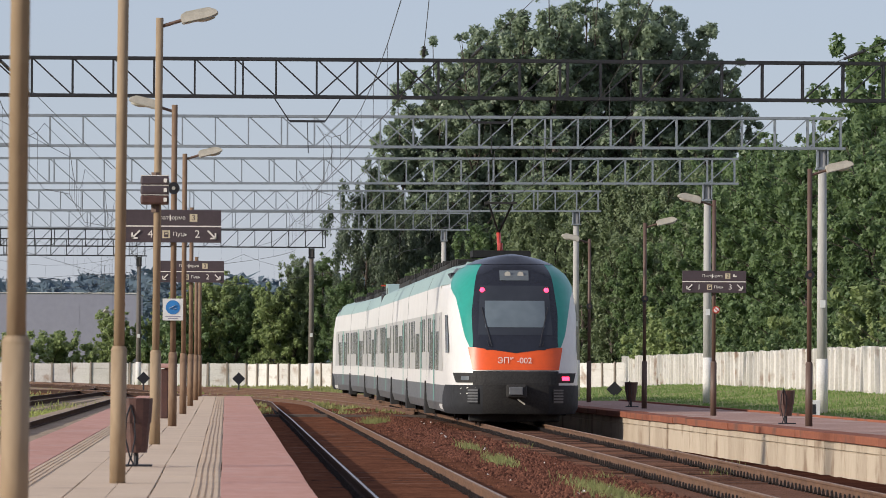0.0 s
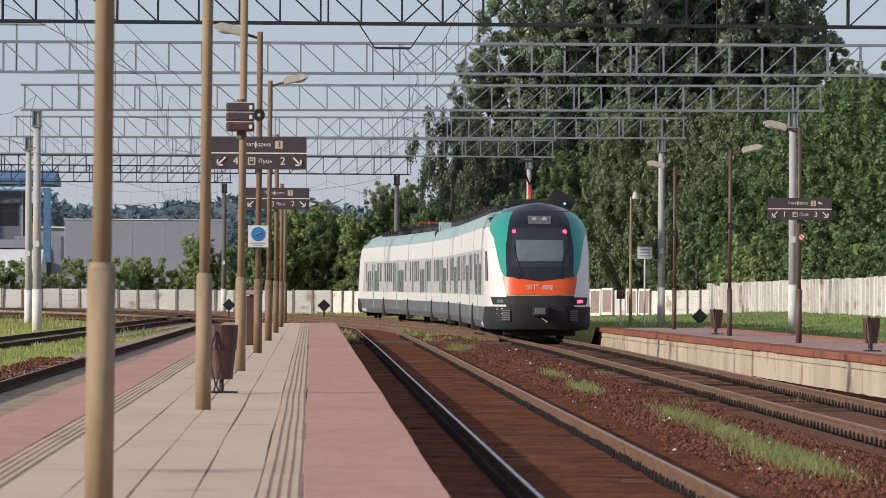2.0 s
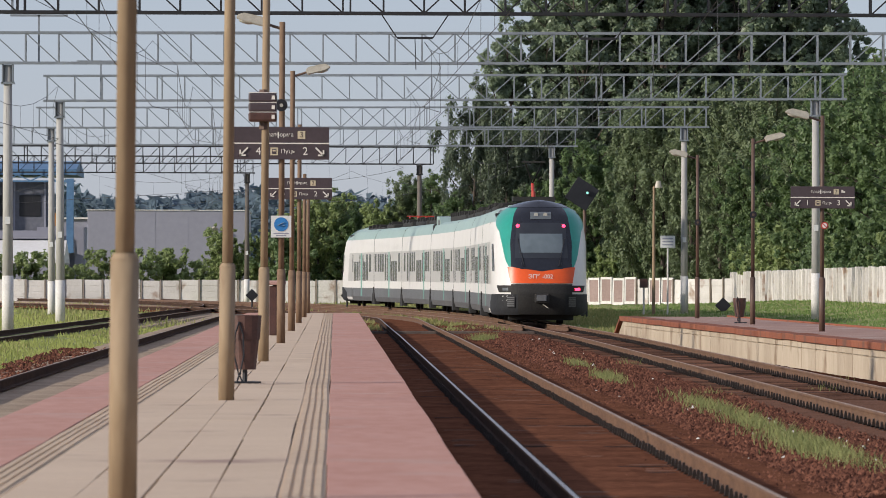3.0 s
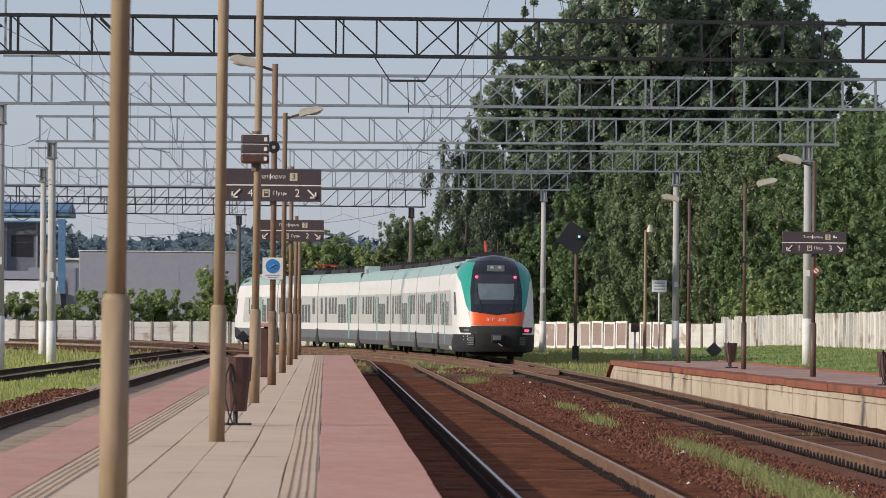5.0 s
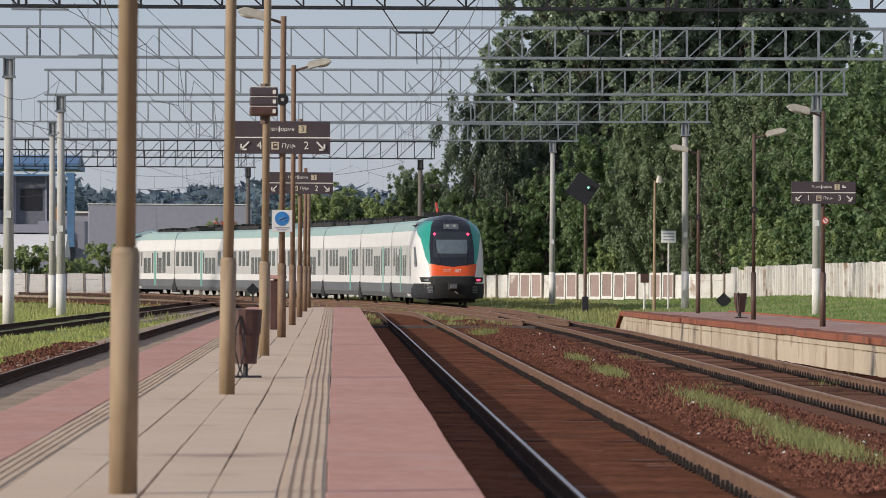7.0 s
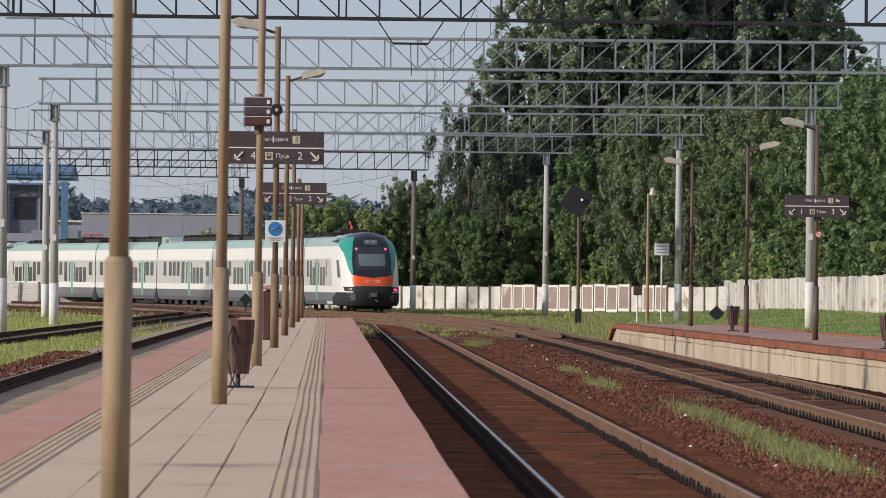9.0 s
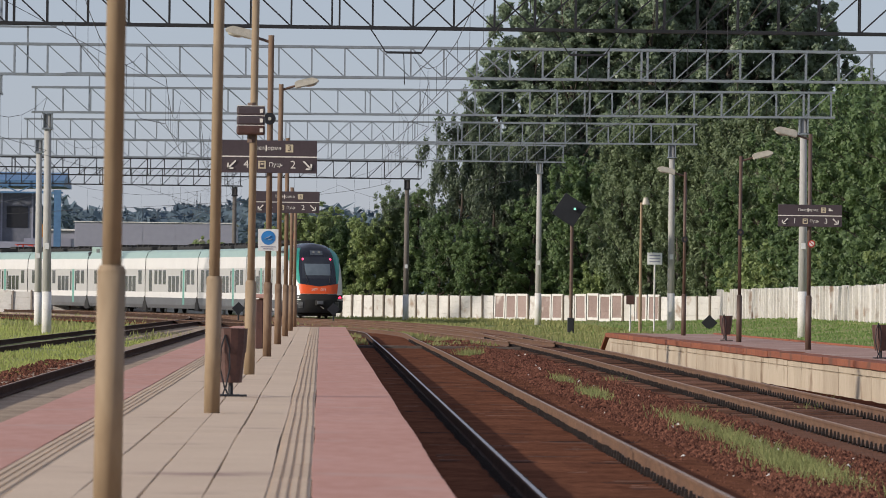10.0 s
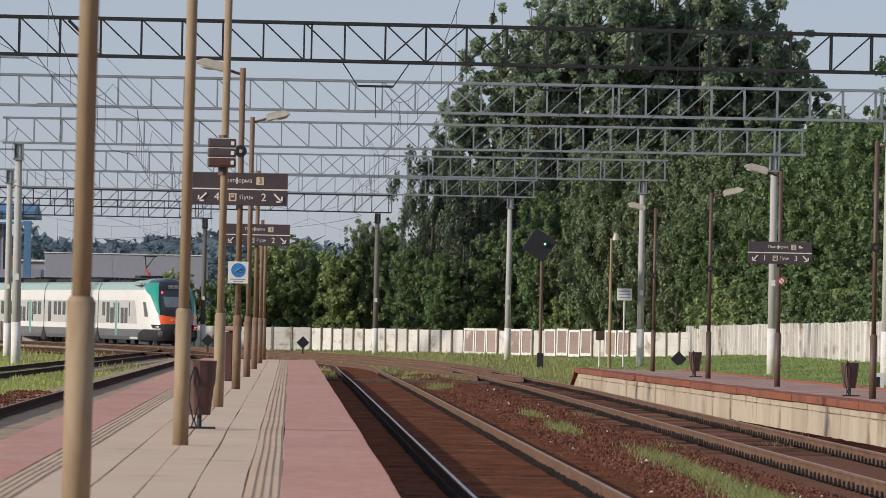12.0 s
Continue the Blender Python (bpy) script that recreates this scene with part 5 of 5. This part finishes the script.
def skin(s, z, out=0.0):
    """A point on the nose at arc length s from the middle (signed), level z, lifted off by out."""
    pts, ln = outline(z)
    a = min(abs(s), ln[-1])
    x, y = np.interp(a, ln, pts[:, 0]), np.interp(a, ln, pts[:, 1])
    x2, y2 = np.interp(a + 0.03, ln, pts[:, 0]), np.interp(a + 0.03, ln, pts[:, 1])
    tx, ty = x2 - x, y2 - y
    q = math.hypot(tx, ty) or 1.0
    nx, ny = (ty / q, -tx / q) if a + 0.03 < ln[-1] else (1.0, 0.0)
    sg = -1 if s < 0 else 1
    return sg * (x + nx * out), y + ny * out, z + (out * 0.6 if z > 3.9 else 0)


def patch(zs, lo, hi, out, n=14):
    """A panel on the nose between the arc lengths lo(z) and hi(z)."""
    v = [skin(lo(z) + (hi(z) - lo(z)) * i / n, z, out) for z in zs for i in range(n + 1)]
    f = [(j * (n + 1) + i, j * (n + 1) + i + 1, (j + 1) * (n + 1) + i + 1, (j + 1) * (n + 1) + i) for j in range(len(zs) - 1) for i in range(n)]
    return v, [], f


def lin(a, b, n):
    return [a + (b - a) * i / n for i in range(n + 1)]


def side_width(z):
    return float(np.interp(z, (0.3, 0.5, 3.0, 3.78, 4.2, 4.33), (1.64, 1.74, 1.74, 1.7, 1.52, 1.3)))


def wall_strip(z0, z1, y0, y1, side):
    zs = lin(z0, z1, 3)
    v = [(side * side_width(z), y, z) for z in zs for y in (y0, y1)]
    return v, [], [(2 * i, 2 * i + 1, 2 * i + 3, 2 * i + 2) for i in range(3)]


def car_side(car, y0, y1, side):
    """The painted bands of one side."""
    for name, z0, z1, m, lab in (("skirt", 0.36, 1.08, T_SKIRT, "dark grey skirt"), ("lower_band", 1.08, 1.46, T_WHITE, "white lower band"),
                                 ("window_band", 1.46, 3.05, T_GREY, "light grey window band"), ("upper_band", 3.05, 3.78, T_WHITE, "white upper band"),
                                 ("roofline", 3.78, 4.2, T_GREEN, "mint green roof edge")):
        part(name, wall_strip(z0, z1, y0, y1, side), m, car, lab)


WIN = {"high": (1.98, 2.95), "low": (1.47, 2.55), "tall": (1.5, 2.95)}


def window(car, side, y, kind, w=1.0):
    z0, z1 = WIN[kind]
    bm = box(bmesh.new(), side * 1.7, side * 1.744, y - w / 2, y + w / 2, z0, z1, 0.012)
    part("window", bm, T_GLASS, car)


def door(car, side, y):
    bm = box(bmesh.new(), side * 1.7, side * 1.744, y - 0.3, y + 0.3, 0.62, 3.05, 0.012)
    part("door_leaf", bm, T_DOOR, car, "muted teal door leaf")
    for s in (-0.75, 0.75):
        part("door_window", box(bmesh.new(), side * 1.7, side * 1.749, y + s * 1.0 - 0.2, y + s * 1.0 + 0.2, 1.5, 2.9, 0.012), T_GLASS, car)


def roof(car, y0, y1, gear):
    v = [(s * side_width(z), y, z) for y in (y0, y1) for s, z in ((-1, 4.2), (-1, 4.33), (1, 4.33), (1, 4.2))]
    part("roof", (v, [], [(0, 1, 5, 4), (1, 2, 6, 5), (2, 3, 7, 6)]), T_GREEN, car, "pale roof sheet")
    for a, b, h in gear:
        part("roof_equipment", box(bmesh.new(), -1.12, 1.12, a, b, 4.28, h - 0.08, 0.1), T_DARK, car, "dark roof equipment box")
        k = a + 0.5
        while k < b - 0.4:
            part("roof_cooler", box(bmesh.new(), -1.15, 1.15, k, k + 0.3, h - 0.13, h - 0.02 + 0.1 * random.random(), 0.02), T_DARK, car)
            k += 1.7


def bogie(car, y):
    b = part("bogie", box(bmesh.new(), -1.35, 1.35, y - 1.6, y + 1.6, 0.32, 0.75, 0.08), T_DARK, car, "grimy bogie frame")
    for dy in (-1.2, 1.2):
        for s in (-1, 1):
            part("wheel", rod(bmesh.new(), (s * 0.72, y + dy, 0.44), (s * 0.86, y + dy, 0.44), 0.43, n=20), T_DARK, b)
            part("axle_box", box(bmesh.new(), s * 1.2, s * 1.45, y + dy - 0.25, y + dy + 0.25, 0.3, 0.6, 0.05), T_DARK, b)


def bellows(car, y, thick):
    w = 1.62 if thick else 1.55
    part("gangway", box(bmesh.new(), -w, w, y - 0.35, y + 0.35, 0.7, 4.3 if thick else 4.1, 0.1), BLACK, car, "black gangway bellows")
    # Dark prisms on the skirt stand in for bogie notches and their shade.
    for s in (-1, 1):
        bm = prism(bmesh.new(), [(y - 0.75, 0.2), (y - 0.5, 0.75), (y - 0.22, 0.85), (y - 0.12, 1.15), (y + 0.12, 1.15), (y + 0.22, 0.85), (y + 0.5, 0.75), (y + 0.75, 0.2)], s * 1.5, s * 1.78)
        part("bogie_damper", bm, T_DARK, car, "dark shape laid over the skirt for the bogie in its shaded notch")


def fairing(car, y0, y1):
    """Raised green hump with louvres on the roof."""
    a, b = min(y0, y1), max(y0, y1)
    o = [(a, 4.1), (a + 1.5, 4.6), (b - 0.1, 4.66), (b, 4.1)]
    part("roof_fairing", prism(bmesh.new(), o, -1.46, 1.46), T_GREEN, car, "raised green roof fairing")
    for s in (-1, 1):
        part("louvre", box(bmesh.new(), s * 1.45, s * 1.48, (a + b) / 2 - 0.5, (a + b) / 2 + 0.5, 4.2, 4.48), T_SKIRT, car)


def under(car, y0, y1):
    part("underframe", box(bmesh.new(), -1.5, 1.5, y0, y1, 0.34, 1.0), T_DARK, car, "dark underframe")
    part("inner_shell", box(bmesh.new(), -1.55, 1.55, y0, y1, 1.0, 4.1), BLACK, car, "dark inner shell")


def coach(name, length, pattern, gear, lead_bogie, tail_bogie, hump=None):
    """A middle car from y = 0 to its length; bogies where given."""
    car = empty(name)
    e = 0.12
    for side in (-1, 1):
        car_side(car, e, length - e, side)
        for y, k in pattern:
            if k == "door":
                door(car, side, y)
            else:
                window(car, side, y, k)
    roof(car, e, length - e, gear)
    under(car, e, length - e)
    for y in (lead_bogie, tail_bogie):
        if y is not None:
            bogie(car, y)
    bellows(car, length, bool(hump))
    if hump:
        fairing(car, *hump)
    return car


def cab_car(name, length, lit):
    """The end car: nose at y = 0, straight body from y = 7."""
    car = empty(name)
    zs = [0.4, 0.5, 0.8, 1.1, 1.4, 1.7, 2.0, 2.3, 2.6, 2.9, 3.2, 3.5, 3.7, 3.9, 4.05, 4.2, 4.3, 4.4, 4.47, 4.53, 4.57]
    end = lambda z: outline(z)[1][-1]
    part("nose_shell", patch(zs, lambda z: -end(z), end, 0.0, 60), T_WHITE, car, "white rounded nose shell", True)
    part("bumper_shell", patch(lin(0.34, 1.1, 5), lambda z: -min(end(z), 5.4 - 1.6 * max(0, z - 0.8) / 0.3), lambda z: min(end(z), 5.4 - 1.6 * max(0, z - 0.8) / 0.3), 0.02, 40),
         T_FRONT, car, "near-black bumper skirt", True)
    for s in (-1, 1):
        part("side_skirt", patch(lin(0.36, 1.08, 3), lambda z: s * 3.2, lambda z: s * end(z), 0.012, 12), T_SKIRT, car, "dark grey skirt")
        part("side_window_band", patch(lin(1.46, 3.05, 4), lambda z: s * 5.9, lambda z: s * end(z), 0.01, 6), T_GREY, car, "light grey window band")
        part("side_roofline", patch(lin(3.78, 4.2, 4), lambda z: s * 3.0, lambda z: s * end(z), 0.012, 12), T_GREEN, car, "mint green roof edge")
        edge = lambda z: float(np.interp(z, (1.9, 2.15, 3.0, 4.0, 4.3, 4.5), (1.0, 1.13, 1.16, 1.02, 0.86, 0.5)))
        rear = lambda z: float(np.interp(z, (1.98, 2.4, 3.0, 3.4, 3.75, 4.2), (1.18, 1.42, 1.62, 1.85, 2.6, 3.6)))
        part("green_mask", patch(lin(2.0, 4.28, 18), lambda z: s * edge(z), lambda z: s * rear(z), 0.018, 14), T_TEAL, car, "teal green mask stripe", True)
        for k in range(2):
            part("roof_louvre", patch(lin(3.95, 4.22, 4), lambda z: s * (3.3 + k * 0.75), lambda z: s * (3.75 + k * 0.75), 0.03, 4), T_SKIRT, car)
        sw = part("cab_side_window", patch(lin(1.95, 2.95, 6), lambda z: s * (2.55 + 0.25 * max(0, z - 2.2)), lambda z: s * 3.3, 0.025, 6), T_GLASS, car)
        lamp = part("headlamp", patch(lin(1.17, 1.42, 4), lambda z: s * (1.02 + 0.25 * (1.42 - z)), lambda z: s * (1.85 + 0.9 * (z - 1.17)), 0.03, 10), T_DARK, car, "black lamp slit")
        part("lamp_glass", patch(lin(1.23, 1.33, 2), lambda z: s * 1.25, lambda z: s * 1.55, 0.045, 6), TAIL if lit and s > 0 else DISPLAY, lamp,
             "lit red tail lamp" if lit and s > 0 else "clear lamp glass")
        bm = bmesh.new()
        c = skin(s * 0.84, 3.6, 0.03)
        bmesh.ops.create_uvsphere(bm, u_segments=12, v_segments=8, radius=0.07, matrix=Matrix.Translation(c))
        part("upper_tail_lamp", bm, TAIL if lit else LAMPG, car, "round upper tail lamp")
        g = part("bumper_grille", patch(lin(0.62, 1.02, 3), lambda z: s * 0.98, lambda z: s * 1.3, 0.04, 4), BLACK, car, "black bumper grille")
        for k in range(5):
            part("grille_slat", patch([0.65 + k * 0.075, 0.69 + k * 0.075], lambda z: s * 0.99, lambda z: s * 1.29, 0.055, 3), T_SKIRT, g)
        bm = bmesh.new()
        a, b = skin(s * 0.62, 2.12, 0.06), skin(s * 0.86, 3.15, 0.06)
        rod(bm, a, b, 0.016, n=6)
        rod(bm, (a[0] + s * 0.07, a[1], a[2]), (b[0] + s * 0.03, b[1], b[2] - 0.4), 0.012, n=6)
        part("wiper", bm, BLACK, car, "long windscreen wiper")
    edge = lambda z: float(np.interp(z, (1.85, 2.15, 3.0, 4.0, 4.3, 4.5, 4.57), (0.9, 1.13, 1.16, 1.02, 0.9, 0.7, 0.5)))
    part("black_mask", patch([2.02, 2.1, 2.2, *lin(2.4, 4.2, 14), 4.3, 4.4, 4.47, 4.53, 4.57], lambda z: -edge(z) * (1 if z > 2.1 else 0.75), lambda z: edge(z) * (1 if z > 2.1 else 0.75), 0.024, 30),
         T_BLACK, car, "black windscreen mask", True)
    part("dome", patch([4.28, 4.36, 4.42, 4.47, 4.5, 4.53, 4.55, 4.57], lambda z: -2.6, lambda z: 2.6, 0.03, 40), T_BLACK, car, "black roof dome", True)
    for s in (-1, 1):
        part("roof_cover", patch([4.2, 4.28, 4.36, 4.43, 4.5, 4.57], lambda z: s * 2.55, lambda z: s * end(z), 0.02, 16), T_GREEN, car, "mint green cab roof")
    ws = part("windscreen", patch(lin(2.42, 3.72, 10), lambda z: -float(np.interp(z, (2.42, 3.72), (0.98, 0.9))), lambda z: float(np.interp(z, (2.42, 3.72), (0.98, 0.9))), 0.034, 20),
              T_SCREEN, car, "dark windscreen", True)
    part("sun_blind", patch(lin(2.62, 3.32, 6), lambda z: -0.78, lambda z: 0.78, 0.042, 16), T_SHIELD, ws, "pale blind behind the glass", True)
    part("orange_panel", patch([1.5, 1.6, 1.7, 1.8, 1.88, 1.95, 2.02, 2.09], lambda z: -float(np.interp(z, (1.5, 2.09), (1.16, 1.3))) , lambda z: float(np.interp(z, (1.5, 2.09), (1.16, 1.3))), 0.022, 30),
         T_ORANGE, car, "orange panel below the windscreen", True)
    v = []
    for i in range(21):
        u = -1.14 + 2.28 * i / 20
        d = 0.16 * (1 - abs(u) / 1.14)
        v += [skin(u, 2.2, 0.03), skin(u, 2.1 - d, 0.03)]
    part("mask_point", (v, [], [(2 * i, 2 * i + 1, 2 * i + 3, 2 * i + 2) for i in range(20)]), T_BLACK, car, "black mask's pointed lower edge")
    part("lamp_bar", patch(lin(1.1, 1.47, 3), lambda z: -1.15, lambda z: 1.15, 0.026, 20), T_DARK, car)
    # No hollow here: a black patch on the shell paints the recess's shade.
    part("coupler_recess", patch(lin(0.36, 1.16, 5), lambda z: -0.86, lambda z: 0.86, 0.035, 16), T_DARK, car, "black patch painted for the shaded coupler recess", True)
    cp = part("coupler", box(bmesh.new(), -0.26, 0.26, -0.42, 0.1, 0.78, 1.12, 0.05), T_DARK, car, "steel coupler head")
    part("coupler_face", box(bmesh.new(), -0.2, 0.16, -0.46, -0.4, 0.85, 1.06, 0.02), T_SKIRT, cp)
    part("coupler_hose", rod(bmesh.new(), (0.02, -0.3, 0.74), (0.22, -0.32, 0.6), 0.02), LAMPW, cp, "pale coupler lever")
    part("ploughshare", box(bmesh.new(), -1.2, 1.2, 0.9, 1.2, 0.14, 0.4, 0.04), T_DARK, car)
    dsp = part("destination_display", patch(lin(3.86, 4.1, 3), lambda z: -0.38, lambda z: 0.38, 0.045, 8), DISPLAY, car, "grey destination display")
    for s in (-1, 1):
        c = skin(s * 0.17, 3.98, 0.06)
        part("display_ring", rod(bmesh.new(), c, (c[0], c[1] + 0.03, c[2]), 0.08, n=16), LAMPG, dsp)
    p0 = skin(0, 1.76, 0.06)
    for word, size, x, z in (("ЭП", 0.22, -0.33, 1.74), ("м", 0.13, -0.11, 1.81), ("-002", 0.22, 0.22, 1.74)):
        writing("unit_number", word, size, WHITE, car, 0, 0, 0).matrix_basis = pose(x, p0[1] + 0.01 + (z - 1.74) * 0.25, z, 76)
    for side in (-1, 1):
        car_side(car, 6.98, length - 0.12, side)
        for y, k in ((length - 1.9, "high"), (length - 3.3, "tall"), (length - 4.5, "low"), (length - 6.0, "door"), (length - 7.9, "low"), (length - 9.1, "low"), (length - 10.5, "high")):
            door(car, side, y) if k == "door" else window(car, side, y, k)
    roof(car, 6.9, length - 0.12, [(9.2, length - 0.6, 4.54)])
    part("roof_step", prism(bmesh.new(), [(6.8, 4.15), (6.8, 4.44), (9.0, 4.36), (9.0, 4.15)], -1.0, 1.0), T_GREEN, car, "mint green sloping roof cover")
    under(car, 4.2, length - 0.12)
    bogie(car, 3.4)
    bellows(car, length, False)
    return car


def pantograph(car, y, up):
    p = part("pantograph", box(bmesh.new(), -0.8, 0.8, y - 0.9, y + 0.9, 4.6, 4.78), T_DARK, car, "roof pantograph")
    part("insulator", rod(bmesh.new(), (0, y, 4.55), (0, y, 5.0), 0.1, 0.07), T_RED, p, "red insulator")
    if up:
        part("lower_arm", rod(bmesh.new(), (0, y, 4.6), (0, y + 1.0, 5.3), 0.06), T_RED, p, "red lower arm")
        for s in (-1, 1):
            part("upper_arm", rod(bmesh.new(), (0, y + 1.0, 5.3), (s * 0.35, y - 0.2, 6.15), 0.03), T_DARK, p)
        part("collector", box(bmesh.new(), -0.45, 0.45, y - 0.35, y - 0.05, 6.08, 6.14), T_DARK, p)
    else:
        bm = bmesh.new()
        for q in (-0.6, 0.6):
            beam(bm, (q, y - 1.0, 4.84), (q * 0.6, y + 1.0, 4.98), 0.06)
        beam(bm, (-0.75, y - 1.0, 4.95), (0.75, y - 1.0, 4.95), 0.06)
        part("folded_arms", bm, T_RED, p, "folded red frame")


GAPS = (0.0, 17.4, 34.4, 51.4, 69.6, 88.9, 105.3, 122.6)
PAT_A = [(1.5, "high"), (2.9, "high"), (4.4, "door"), (6.4, "low"), (7.6, "low"), (8.8, "low"), (10.6, "high"), (12.0, "high"), (13.4, "high"), (15.2, "tall")]
PAT_B = [(1.6, "high"), (3.4, "low"), (4.6, "low"), (5.8, "low"), (7.4, "door"), (9.4, "tall"), (11.0, "high"), (12.3, "high"), (13.6, "high"), (15.4, "high")]
train = empty("train")
tagged(train, "white and green seven-car electric train with orange end panel", "train")
cars = [cab_car("end_car", 17.4, True),
        coach("middle_car", 17.0, PAT_A, [(1.0, 7.5, 4.68), (8.6, 16.0, 4.66)], 0.0, None),
        coach("middle_car", 17.0, PAT_A, [(1.5, 9.5, 4.68), (11.0, 16.0, 4.66)], 0.0, None),
        coach("middle_car", 18.2, PAT_B, [(1.0, 12.5, 4.7)], 0.0, 16.0, (14.0, 18.0)),
        coach("middle_car", 19.3, PAT_A + [(17.3, "high")], [(1.2, 9.0, 4.66), (10.5, 18.0, 4.68)], 2.2, 19.3),
        coach("middle_car", 16.4, PAT_B, [(1.5, 6.0, 4.68), (11.5, 15.5, 4.66)], None, 16.4),
        cab_car("end_car", 17.3, False)]
pantograph(cars[0], 9.0, True)
pantograph(cars[5], 8.8, False)
for c, lab in zip(cars, ("rear end car with lit tail lamps", "middle car", "middle car", "middle car with green roof fairing", "middle car",
                         "middle car with folded pantograph", "leading end car")):
    c.parent = train
    c["label"] = lab


def car_pose(s0, s1):
    x0, y0, _ = on(LINE_2, s0)
    x1, y1, _ = on(LINE_2, s1)
    return pose(x0, y0, 0.0, 0, 0, math.degrees(math.atan2(x0 - x1, y1 - y0)))


def motions():
    """The train runs away along its line at an even 19.6 m/s."""
    times = [i * 0.5 for i in range(25)]
    tail = [148.71 - 1.2 + 19.607 * t for t in times]
    lead = [car_pose(s, s + GAPS[1]) for s in tail]
    walk(train, list(zip(times, lead)))
    for i in range(1, 7):
        rows = []
        for t, s, m in zip(times, tail, lead):
            a, b = s + GAPS[i], s + GAPS[i + 1]
            q = car_pose(a, b) if i < 6 else car_pose(a, b) @ pose(0, b - a, 0, 0, 0, 180)
            rows.append((t, m.inverted() @ q))
        walk(cars[i], rows)


motions()
